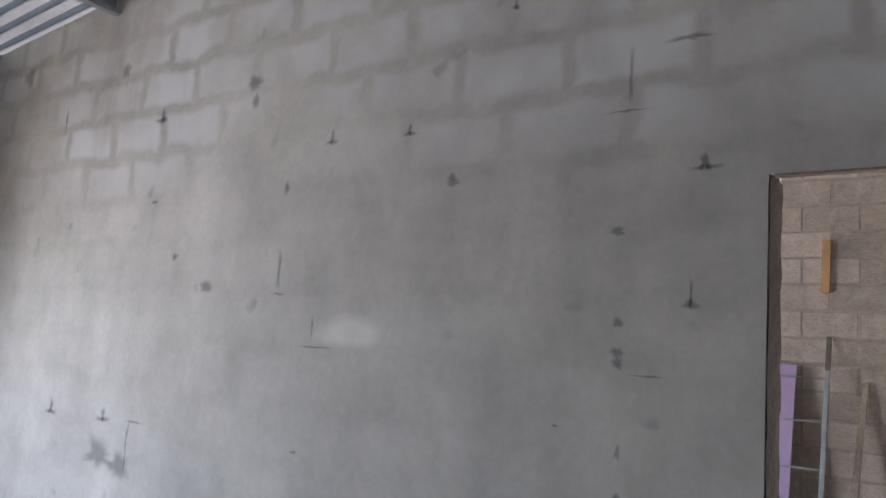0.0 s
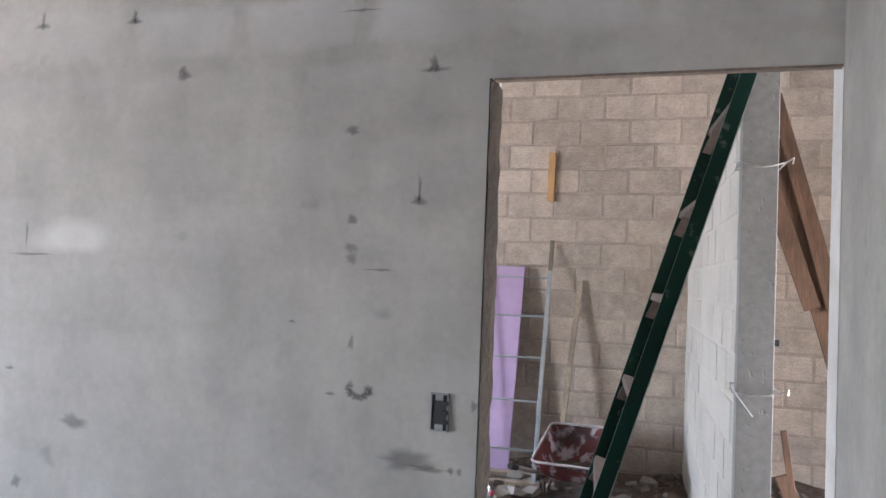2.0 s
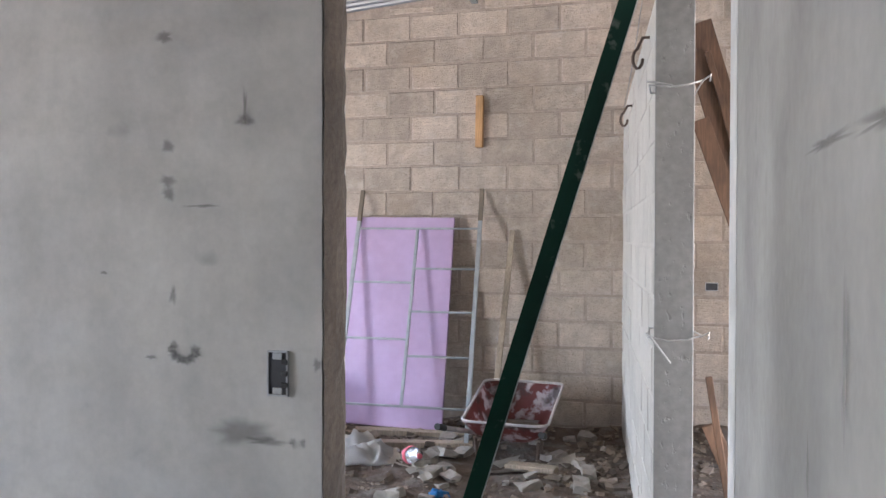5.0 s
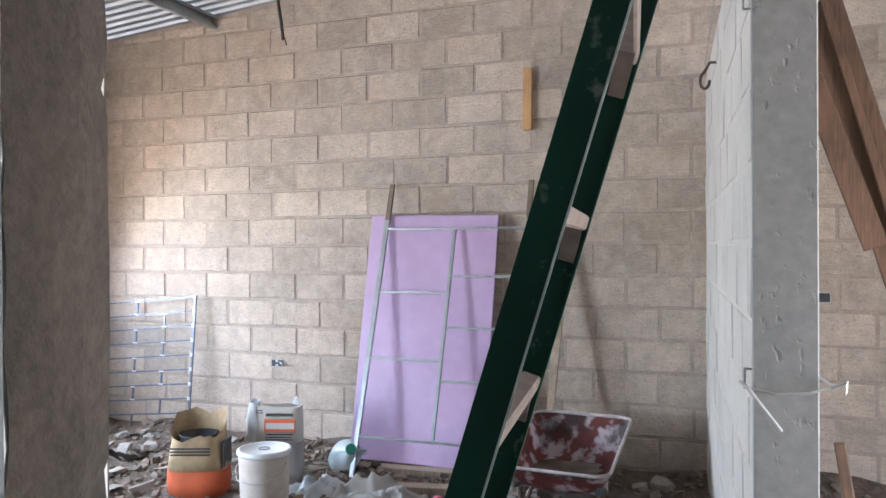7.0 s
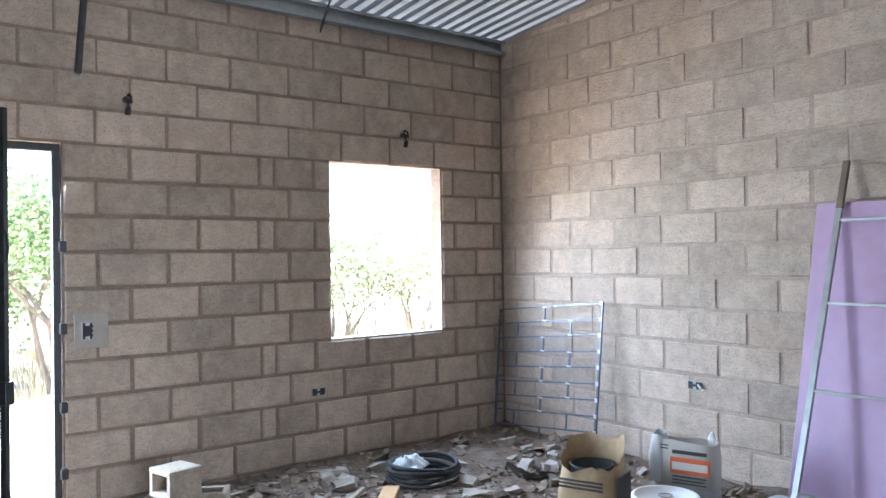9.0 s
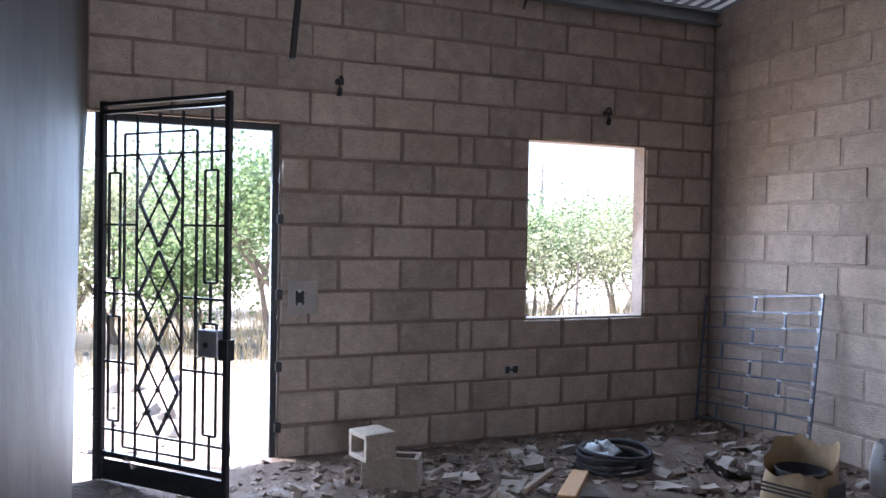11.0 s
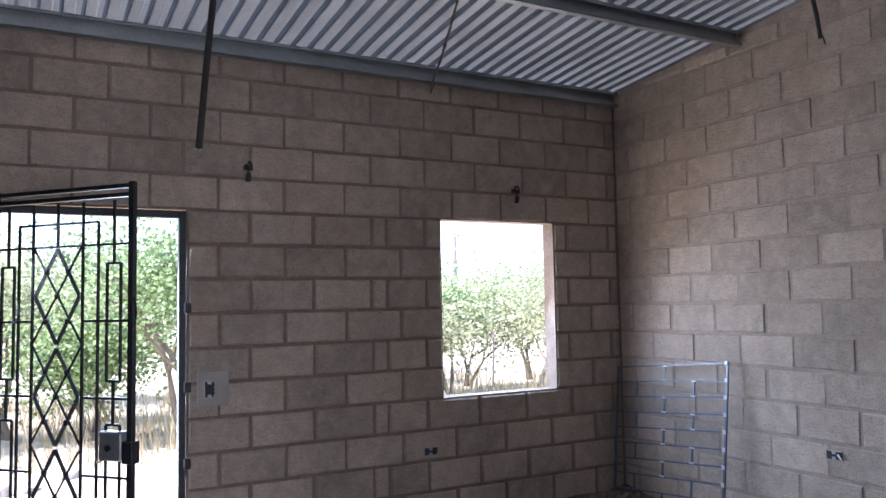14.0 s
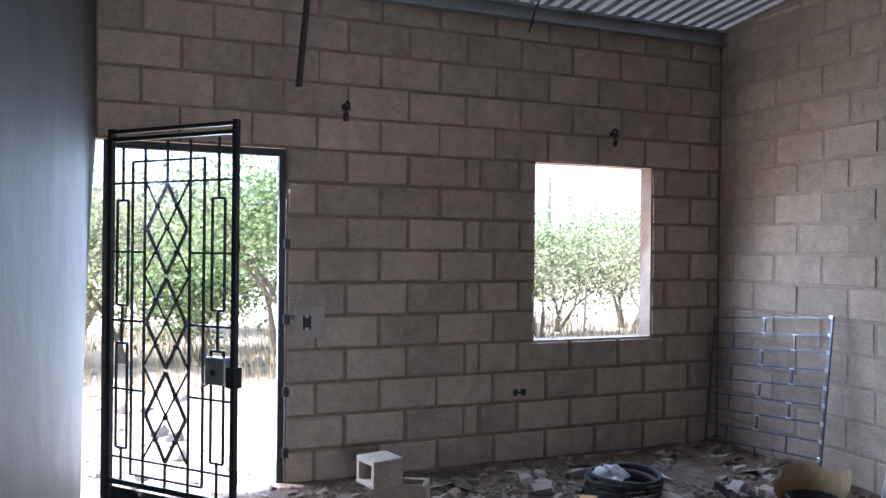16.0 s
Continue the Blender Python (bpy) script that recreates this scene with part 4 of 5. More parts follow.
for y, z, w, h in ((-5.33, 1.605, 0.16, 0.012), (-5.54, 1.60, 0.20, 0.018), (-5.606, 1.525, 0.024, 0.13), (-5.60, 1.475, 0.11, 0.05), (-5.405, 1.405, 0.02, 0.12), (-5.76, 1.62, 0.03, 0.09), (-5.77, 1.59, 0.08, 0.02), (-5.25, 1.28, 0.012, 0.06)):
    side_mark(y, z, w, h)

# ---- leaning things ----
_m = Mat("green_paint", (0.002, 0.026, 0.016), 0.42).vary(4, 0.3)
_m.p.inputs["Specular IOR Level"].default_value = 0.22
_m.mix(_m.math("MULTIPLY", _m.ramp(_m.noise(28, detail=5.0), 0.62, 0.72), 0.35), (0.22, 0.24, 0.22))
GREEN = _m.done()
PALE_RUNG = Mat("worn_rung", (0.10, 0.072, 0.055), 0.75).vary(20, 0.3).done()
EDGE = Mat("bare_edge", (0.33, 0.36, 0.35), 0.4, 0.5).vary(30, 0.3).done()

# the rails rise towards the cross wall; each is a channel with its web outwards
LAD_SLOPE = 0.306
lad_dir = Vector((LAD_SLOPE, 0, 1)).normalized()
across = Vector((lad_dir.z, 0, -lad_dir.x))
LAD_TOP = 3.36
lad_len = LAD_TOP / lad_dir.z
LAD_HALF = 0.25
ladder = thing("green_ladder", pose(4.3515, -3.948, -0.01, 0, 0, 7), "dark green painted ladder with worn flat rungs, leaning", "ladder")
for s in (-1, 1):
    y = s * LAD_HALF
    profile = [(-0.023, 0), (0.023, 0), (0.023, 0.014), (0.0195, 0.014), (0.0195, 0.0035), (-0.0195, 0.0035), (-0.0195, 0.014), (-0.023, 0.014)]
    bm = bmesh.new()
    ends = [[bm.verts.new(across * a + Vector((0, y - s * b, 0)) + lad_dir * h) for a, b in profile] for h in (0, lad_len)]
    for k in range(8):
        bm.faces.new((ends[0][k], ends[0][(k + 1) % 8], ends[1][(k + 1) % 8], ends[1][k]))
    bm.faces.new(ends[0][::-1])
    bm.faces.new(ends[1])
    bmesh.ops.recalc_face_normals(bm, faces=bm.faces)
    rail = part("rail", bm, GREEN, ladder)
    if s < 0:
        part("worn_edge", bar(Vector((0, y - 0.0006, 0)) + across * 0.0225, Vector((0, y - 0.0006, 0)) + across * 0.0225 + lad_dir * lad_len, 0.003, 0.0015, (0, 1, 0)), EDGE, rail, "edge worn to bare metal")
d = 0.371
while d < lad_len - 0.1:
    p = lad_dir * d
    ends = Vector((0, LAD_HALF - 0.004, 0))
    rung = part("rung", bar(p - ends, p + ends, 0.038, 0.028, lad_dir, 0.004), PALE_RUNG, ladder, "pale worn rung")
    q = lad_dir * (d - 0.075)
    part("brace", bar(q + Vector((0, LAD_HALF - 0.01, 0)), p + Vector((0, LAD_HALF - 0.10, -0.01)), 0.03, 0.006, lad_dir), PALE_RUNG, rung, "flat strut under the rung")
    d += 0.31

PURPLE = Mat("purple_film", (0.49, 0.35, 0.52), 0.42).vary(2, 0.06).vary(14, 0.04).done()
PURPLE_SIDE = Mat("panel_core", (0.18, 0.12, 0.2), 0.7).vary(20, 0.2).done()
panel_tilt = math.degrees(math.atan2(0.345, 1.60))
panel = thing("purple_panel", pose(3.098, -0.42, 0.064, -panel_tilt, 0.6, 1.0), "tall purple door panel leaning against the block wall", "panel")
part("face", box((-0.462, -0.022, 0), (0.462, 0.0, 1.655), 0.004), PURPLE, panel, "smooth purple face")
part("core", box((-0.457, 0.001, 0.004), (0.457, 0.03, 1.651)), PURPLE_SIDE, panel, "dark back of the panel")
for a, b, nm in (((2.66, -0.52, 0.04), (3.80, -0.44, 0.04), "timber_strip"), ((3.05, -0.86, 0.04), (3.86, -0.68, 0.035), "timber_strip")):
    tagged(link_mesh(nm, bar(a, b, 0.09, 0.05, (0, 0, 1), 0.004), GREY_WOOD), "weathered timber strip on the floor under the panel", "timber", "timber strips")

GALV_TUBE = Mat("galvanised_tube", (0.36, 0.38, 0.385), 0.42, 0.7).vary(15, 0.12).done()
RUST_TUBE = Mat("primed_tube", (0.20, 0.16, 0.12), 0.7, 0.3).vary(12, 0.2).done()
grille = thing("steel_grille", pose(0, 0, 0), "tall galvanised steel grille leaning over the purple panel", "grille")
TL, TR, BL, BR = Vector((2.78, -0.035, 1.905)), Vector((3.785, -0.035, 1.902)), Vector((2.80, -0.74, 0.02)), Vector((3.82, -0.73, 0.02))


def on_grille(u, z):
    f = z / 1.915
    return BL.lerp(TL, f).lerp(BR.lerp(TR, f), u)


for u in (0.0, 1.0):
    part("leg", bar(on_grille(u, 0), on_grille(u, 1.915), 0.032, 0.02, (0, 1, 0), 0.002), GALV_TUBE, grille)
    part("leg_end", bar(on_grille(u, 1.66), on_grille(u, 1.92), 0.034, 0.022, (0, 1, 0), 0.002), RUST_TUBE, grille, "brown rusted end of the leg")
part("mid_upright", bar(on_grille(0.5, 0.27), on_grille(0.5, 1.59), 0.022, 0.02, (0, 1, 0), 0.002), GALV_TUBE, grille)
for u0, u1, z in ((0, 1, 1.60), (0, 0.5, 1.17), (0, 0.5, 0.74), (0.5, 1, 1.28), (0.5, 1, 0.95), (0.5, 1, 0.62), (0, 1, 0.26)):
    part("crossbar", bar(on_grille(u0, z), on_grille(u1, z), 0.016, 0.016, (0, 0, 1), 0.002), GALV_TUBE, grille)
stick = tagged(link_mesh("wooden_stick", bar((4.03, -0.03, 1.58), (3.93, -0.36, 0.05), 0.045, 0.022, (0, 1, 0), 0.003), GREY_WOOD), "grey wooden stick leaning on the back wall", "stick")

# brick-pattern window grille in the corner
PRIMER = Mat("weld_spatter_steel", (0.17, 0.20, 0.26), 0.4, 0.7).vary(20, 0.2).done()
WELD = Mat("bright_weld", (0.72, 0.76, 0.80), 0.35, 0.6).vary(40, 0.1).done()
wg = thing("window_grille", pose(0.035, -0.03, 0.02), "unpainted brick-pattern window grille standing in the corner", "grille")


def wgp(u, z):
    return Vector((1.07 * u - 0.02 * u * (1 - z / 1.08), -0.03 - 0.09 * (1 - z / 1.08), z - 0.095 * (1 - u)))


rows_n = 9
for k in range(rows_n + 1):
    z = 1.075 - k * 0.112
    part("course_bar", bar(wgp(0, z), wgp(1, z + 0.0), 0.011, 0.011), PRIMER, wg)
    if k < rows_n:
        for u in ((0.47,) if k % 2 == 0 else (0.20, 0.73)):
            v = part("stub_bar", bar(wgp(u, z), wgp(u, z - 0.112), 0.011, 0.011, (0, 1, 0)), PRIMER, wg)
            for dz in (0.006, 0.106):
                if u > 0.4 and k < 7:
                    part("weld", box(wgp(u, z - dz) - Vector((0.022, 0.009, 0.005)), wgp(u, z - dz) + Vector((0.022, 0.0, 0.006)), 0.002), WELD, v, "bright weld bead")
    part("weld", box(wgp(1, z) - Vector((0.022, 0.010, 0.016)), wgp(1, z) + Vector((0.004, 0.0, 0.012)), 0.002), WELD, wg, "bright weld bead")
for u in (0.0, 1.0):
    part("side_bar", bar(wgp(u, 0.0), wgp(u, 1.08), 0.014, 0.014, (0, 1, 0)), PRIMER, wg)

# formwork boards beyond the pillar
for (x0, z0), (x1, z1), yy, w, lab in (((5.33, 2.80), (6.12, 0.03), -1.20, 0.19, "long dark brown formwork board leaning aslant"), ((5.36, 2.22), (5.62, 1.46), -1.26, 0.10, "shorter brown board nailed onto the long one"),
                                       ((5.40, 2.62), (5.72, 1.45), -1.25, 0.035, "narrow brown cleat along the formwork board")):
    tagged(link_mesh("formwork_board", bar((x0, yy, z0), (x1, yy, z1), w, 0.025, (0, 1, 0), 0.003), BROWN_WOOD), lab, "board", "formwork boards")
tagged(link_mesh("wooden_stake", bar((5.315, -2.75, 0.95), (5.46, -2.72, 0.02), 0.028, 0.02, (0, 1, 0), 0.003), BROWN_WOOD), "thin wooden stake leaning behind the pillar", "stake")
tagged(link_mesh("dark_plank", bar((5.33, -2.6, 0.72), (5.62, -2.5, 0.03), 0.07, 0.02, (0, 1, 0), 0.003), BROWN_WOOD), "dark plank leaning beside the wooden stake", "plank")

# ---- wheelbarrow ----
_m = Mat("barrow_paint", (0.20, 0.055, 0.05), 0.6).local().vary(6, 0.2)
_m.mix(_m.ramp(_m.noise(9, detail=6.0), 0.50, 0.58), (0.58, 0.50, 0.52))
_m.mix(_m.math("MULTIPLY", _m.ramp(_m.noise(5, detail=5.0, offset=3.0), 0.50, 0.60), 0.85), (0.07, 0.05, 0.045))
BARROW = _m.done()
RUBBER = Mat("black_rubber", (0.03, 0.03, 0.032), 0.8).vary(30, 0.2).done()
TUBE_WHITE = Mat("cement_splashed_tube", (0.42, 0.38, 0.37), 0.6).vary(12, 0.3).done()
barrow = thing("wheelbarrow", pose(4.16, -0.70, 0.0, 0, 0, -4), "red wheelbarrow splashed with dried cement, handles outwards", "wheelbarrow")
bm = bmesh.new()
rims = []
for z, x, y0, y1 in ((0.14, 0.17, -0.20, 0.16), (0.20, 0.23, -0.27, 0.24), (0.33, 0.285, -0.34, 0.34), (0.365, 0.295, -0.35, 0.36)):
    ring = []
    for cx, cy, a0 in ((x, y1, 0), (-x, y1, 90), (-x, y0, 180), (x, y0, 270)):
        rr = 0.09
        for k in range(5):
            a = radians(a0 + k * 22.5)
            ring.append((cx - math.copysign(rr, cx) + rr * math.cos(a), cy - math.copysign(rr, cy - (y0 + y1) / 2) + rr * math.sin(a), z + (0.085 if cy > 0 else -0.075) * (z - 0.14) / 0.225))
    rims.append([bm.verts.new(p) for p in ring])
for a, b in zip(rims, rims[1:]):
    for k in range(20):
        bm.faces.new((a[k], a[(k + 1) % 20], b[(k + 1) % 20], b[k]))
bm.faces.new(rims[0][::-1])
top = [v.co.copy() for v in rims[-1]]
bmesh.ops.solidify(bm, geom=bm.faces[:], thickness=0.004)
tray = part("tray", bm, BARROW, barrow, "dished red tray with cement splashes", True)
part("rim", tube(top + [top[0]], 0.010, 7), TUBE_WHITE, tray, "rolled pale rim")
for s in (-1, 1):
    h = part("handle", tube([(s * 0.06, 0.62, 0.15), (s * 0.15, 0.25, 0.14), (s * 0.24, -0.15, 0.17), (s * 0.32, -0.50, 0.27), (s * 0.33, -0.60, 0.30)], 0.016, 8), TUBE_WHITE, barrow)
    part("grip", rod((s * 0.327, -0.56, 0.288), (s * 0.335, -0.68, 0.322), 0.021, 10), RUBBER, h, "black rubber grip")
    part("leg", tube([(s * 0.2, 0.0, 0.16), (s * 0.22, -0.12, 0.0), (s * 0.21, -0.2, 0.0), (s * 0.22, -0.22, 0.15)], 0.012, 8), REBAR, barrow)
wheel = part("wheel", lathe([(0.03, -0.03), (0.12, -0.025), (0.12, 0.025), (0.03, 0.03)], 20), BARROW, barrow)
wheel.matrix_local = pose(0, 0.42, 0.135, 0, 90, 0)
tyre = part("tyre", lathe([(0.105, -0.03), (0.14, -0.038), (0.165, -0.02), (0.17, 0.0), (0.165, 0.02), (0.14, 0.038), (0.105, 0.03)], 24), RUBBER, wheel)
heap = part("rubble_load", blot(0.34, 0.40), DIRT, barrow, "dry earth left in the tray")
heap.matrix_local = pose(0, 0.03, 0.20, 90, 0, 0)

# ---- bags, bucket, bottles and small things ----
KRAFT = Mat("kraft_paper", (0.46, 0.34, 0.20), 0.85).local().vary(5, 0.15).vary(30, 0.12).done()
ORANGE = Mat("orange_print", (0.62, 0.13, 0.05), 0.6).local().vary(8, 0.15).done()
INK = Mat("black_print", (0.05, 0.045, 0.045), 0.6).vary(20, 0.2).done()
GREY_BAG = Mat("grey_bag", (0.34, 0.33, 0.32), 0.7).local().vary(6, 0.12).done()
LIGHT_PAPER = Mat("pale_bag_paper", (0.62, 0.59, 0.54), 0.75).local().vary(6, 0.1).done()
WHITE_FILM = Mat("white_film", (0.75, 0.77, 0.78), 0.4).vary(8, 0.08).done()


def bag_ring(w, d, z, sides, seed, crease, square=0.55):
    pts = []
    for k in range(sides):
        a = 2 * math.pi * k / sides
        c, s = math.cos(a), math.sin(a)
        r = 1 + crease * noise.fractal((c * 1.8 + seed, s * 1.8, z * 7), 1.0, 2.0, 3)
        pts.append((math.copysign(abs(c) ** square, c) * w / 2 * r, math.copysign(abs(s) ** square, s) * d / 2 * r, z))
    return pts


def sleeve(levels, sides=32, seed=0.0, crease=0.05, ragged=0.0, close=False, square=0.55, slant=0.0):
    """A creased paper or film tube through (width, depth, height) levels, its top edge torn."""
    bm = bmesh.new()
    rings = []
    for i, (w, d, z) in enumerate(levels):
        ring = bag_ring(w, d, z, sides, seed, crease, square)
        if i == len(levels) - 1 and ragged:
            ring = [(x, y, zz + ragged * noise.noise((x * 11 + seed, y * 11, 3.0)) + ragged * 0.5 * noise.noise((x * 26, y * 26, seed)) + slant * y) for x, y, zz in ring]
        rings.append([bm.verts.new(p) for p in ring])
    for a, b in zip(rings, rings[1:]):
        for k in range(sides):
            bm.faces.new((a[k], a[(k + 1) % sides], b[(k + 1) % sides], b[k]))
    if close:
        bm.faces.new(rings[-1])
    bm.faces.new(rings[0][::-1])
    return bm


bag = thing("torn_paper_bag", pose(2.04, -1.23, floor_z(2.04, -1.23) - 0.01, 0, 0, 20) @ Matrix.Diagonal((1.04, 1.04, 1.04, 1)), "torn kraft paper bag with orange base, standing open", "bag")
part("base", sleeve([(0.34, 0.26, 0.0), (0.36, 0.28, 0.08), (0.345, 0.27, 0.155)], seed=3.0, square=0.8), ORANGE, bag, "orange printed base", True)
part("paper", sleeve([(0.344, 0.269, 0.155), (0.32, 0.25, 0.25), (0.295, 0.24, 0.32), (0.30, 0.26, 0.40)], 48, 3.0, 0.06, 0.055, False, 0.8, 0.5), KRAFT, bag, "torn brown paper sleeve", True)
for z in (0.245, 0.262, 0.279):
    part("stripe", box((-0.12, -0.134 + (z - 0.2) * 0.1, z), (0.10, -0.127 + (z - 0.2) * 0.1, z + 0.009)), INK, bag)
part("side_print", box((0.158, -0.09, 0.165), (0.166, 0.08, 0.31)), INK, bag)
inner = part("inner_tub", lathe([(0.10, 0.05), (0.105, 0.335), (0.112, 0.345), (0.100, 0.345), (0.094, 0.10)], 24, close=False), RUBBER, bag, "black tub inside the bag", True)

bucket = thing("plastic_bucket", pose(2.57, -1.34, floor_z(2.57, -1.34) - 0.01), "closed beige plastic bucket with white lid", "bucket")
BEIGE = Mat("dusty_bucket", (0.55, 0.49, 0.43), 0.55).vary(5, 0.12).vary(25, 0.08).done()
part("body", lathe([(0.125, 0.0), (0.13, 0.02), (0.142, 0.30), (0.142, 0.325)], 36), BEIGE, bucket, "", True)
lid = part("lid", lathe([(0.146, 0.322), (0.150, 0.33), (0.150, 0.346), (0.146, 0.352), (0.132, 0.352), (0.128, 0.345), (0.002, 0.345)], 36), WHITE_PVC, bucket, "white lid", True)
part("spout_ring", tube([(0.03 * math.cos(k * 0.449), 0.03 * math.sin(k * 0.449), 0.349) for k in range(15)], 0.003, 6), GREY_LOCK, lid)
part("wire_bail", tube([(-0.146, 0, 0.29), (-0.15, -0.06, 0.24), (-0.09, -0.135, 0.20), (0.0, -0.155, 0.19), (0.09, -0.135, 0.20), (0.15, -0.06, 0.24), (0.146, 0, 0.29)], 0.003, 6), WIRE, bucket)

cement = thing("cement_bag", pose(2.37, -0.90, floor_z(2.37, -0.90) - 0.01, -3, 0, 18), "upright opened paper cement bag with orange label", "bag")
part("lower", sleeve([(0.30, 0.13, 0.0), (0.325, 0.17, 0.10), (0.315, 0.17, 0.27)], seed=7.0, crease=0.03), GREY_BAG, cement, "grey lower half", True)
part("upper", sleeve([(0.315, 0.17, 0.27), (0.315, 0.165, 0.40), (0.30, 0.14, 0.485)], seed=7.0, crease=0.03, ragged=0.02), LIGHT_PAPER, cement, "pale paper upper half", True)
label = part("label_band", box((-0.06, -0.0925, 0.335), (0.135, -0.088, 0.415), 0.002), ORANGE, cement, "orange label")
part("label_shape", box((-0.05, -0.0945, 0.355), (0.125, -0.093, 0.392), 0.001), LIGHT_PAPER, label)
for z, a, b, h in ((0.432, -0.05, 0.12, 0.018), (0.318, -0.05, 0.12, 0.008), (0.302, -0.05, 0.11, 0.006), (0.287, -0.05, 0.12, 0.006), (0.45, -0.11, -0.07, 0.006), (0.465, -0.11, -0.07, 0.006)):
    part("print_line", box((a, -0.0915, z), (b, -0.0885, z + h)), INK, cement)
part("film_liner", sleeve([(0.07, 0.12, 0.28), (0.085, 0.13, 0.40), (0.06, 0.10, 0.51)], 16, 2.0, 0.12, 0.03), WHITE_FILM, cement, "white film liner poking out", True).matrix_local = pose(-0.14, -0.02, 0)
part("film_tuft", sleeve([(0.025, 0.02, 0.48), (0.04, 0.03, 0.505), (0.015, 0.01, 0.535)], 12, 5.0, 0.3, 0.02, True), WHITE_FILM, cement, "", True).matrix_local = pose(0.11, 0.03, 0)

_m = Mat("cloudy_plastic", (0.62, 0.72, 0.74), 0.35).vary(6, 0.06)
_m.p.inputs["Transmission Weight"].default_value = 0.35
JUGP = _m.done()
jug = thing("plastic_jug", pose(2.70, -0.62, floor_z(2.7, -0.62) + 0.09, 62, 0, 40), "cloudy plastic water jug with green cap, lying", "jug")
part("body", lathe([(0.06, -0.12), (0.092, -0.11), (0.098, 0.0), (0.095, 0.06), (0.07, 0.11), (0.03, 0.14), (0.028, 0.165)], 26, 0.006), JUGP, jug, "", True)
part("cap", rod((0, 0, 0.16), (0, 0, 0.185), 0.033, 14), Mat("green_cap", (0.01, 0.18, 0.13), 0.4).done(), jug, "green screw cap")
part("handle", tube([(0.05, 0, 0.13), (0.11, 0, 0.11), (0.115, 0, 0.04), (0.09, 0, 0.01)], 0.011, 8), JUGP, jug)


def crumple(sx, sy, sz, seed, n=26):
    """A crumpled sheet or sack that lies in a heap."""
    bm = bmesh.new()
    rows = []
    for j in range(n + 1):
        row = []
        for i in range(n + 1):
            u, v = i / n * 2 - 1, j / n * 2 - 1
            edge = max(0.0, 1 - max(abs(u), abs(v)) ** 3)
            f = noise.fractal((u * 2.2 + seed, v * 2.2, seed), 1.0, 2.1, 4)
            ridge = abs(noise.noise((u * 3.1 + seed * 2, v * 3.1, 1.0)))
            row.append(bm.verts.new((sx * (u + 0.12 * noise.noise((v * 3, seed, u * 3))), sy * (v + 0.16 * noise.noise((u * 3, seed + 4, v * 3))), max(0.004, sz * edge * (0.45 + 0.55 * f + 0.5 * (0.5 - ridge))) + 0.01 * (1 + f))))
        rows.append(row)
    for a, b in zip(rows, rows[1:]):
        for k in range(n):
            bm.faces.new((a[k], a[k + 1], b[k + 1], b[k]))
    bmesh.ops.solidify(bm, geom=bm.faces[:], thickness=0.003)
    return bm


SACK = Mat("dirty_white_sack", (0.56, 0.53, 0.50), 0.7).vary(7, 0.15).vary(2, 0.12).done()
for x, y, a, sx, sy, sz, mt, lab in ((3.11, -1.10, 12, 0.30, 0.20, 0.17, SACK, "crumpled dirty white sack heaped on rubble"), (2.72, -1.0, 60, 0.17, 0.14, 0.10, WHITE_FILM, "crumpled white plastic film on the floor"),
                                     (2.60, -0.40, 0, 0.12, 0.10, 0.09, INK, "crumpled black plastic bag near the wall")):
    ob = tagged(link_mesh("crumpled_sack", crumple(sx, sy, sz, x + y), mt, True), lab, "sack", "crumpled sacks")
    ob.matrix_world = pose(x, y, floor_z(x, y) - 0.004, 0, 0, a)
_m = Mat("clear_bottle", (0.80, 0.82, 0.84), 0.12)
_m.p.inputs["Transmission Weight"].default_value = 0.75
CLEAR = _m.done()
PINK = Mat("red_label", (0.62, 0.10, 0.14), 0.5).vary(20, 0.1).done()
bottle = thing("soda_bottle", pose(3.58, -1.22, floor_z(3.58, -1.22) + 0.055, 78, 0, 35), "crushed clear soda bottle with red label", "bottle")
part("body", lathe([(0.03, -0.12), (0.052, -0.11), (0.056, -0.02), (0.05, 0.05), (0.02, 0.10), (0.015, 0.12)], 22, 0.01), CLEAR, bottle, "", True)
part("label", lathe([(0.0585, -0.06), (0.060, -0.03), (0.058, 0.0)], 22, 0.01, False), PINK, bottle, "faded red label", True)
part("cap", rod((0, 0, 0.118), (0, 0, 0.138), 0.018, 12), PINK, bottle, "red screw cap")
blue = tagged(link_mesh("blue_wrapper", crumple(0.06, 0.05, 0.04, 9.0, 10), Mat("blue_film", (0.02, 0.22, 0.55), 0.4).done(), True), "small crumpled bright blue wrapper", "wrapper")
blue.matrix_world = pose(3.90, -1.75, floor_z(3.9, -1.75), 0, 0, 20)

hose = thing("hose_coil", pose(0.76, -1.37, floor_z(0.76, -1.37) + 0.012), "coil of black hose lying on the rubble", "hose")
for k in range(5):
    r = 0.225 - 0.014 * (k % 3)
    part("loop", tube([(r * math.cos(a * 0.2244) * (1 + 0.02 * math.sin(a + k)), r * math.sin(a * 0.2244), 0.012 + 0.022 * k + 0.008 * math.sin(a * 0.45 + k)) for a in range(29)], 0.013, 8), RUBBER, hose, "", True)
rag = tagged(link_mesh("white_rag", crumple(0.11, 0.09, 0.08, 5.0, 18), WHITE_FILM, True), "crumpled white plastic lying on the hose coil", "rag")
rag.matrix_world = pose(0.68, -1.43, floor_z(0.68, -1.43) + 0.075, 0, 0, 30)


LOOSE_BLOCK = Mat("tan_block", (0.32, 0.27, 0.215), 0.92).vary(8, 0.15).vary(60, 0.2, detail=5.0).done(0.5, 0.006)


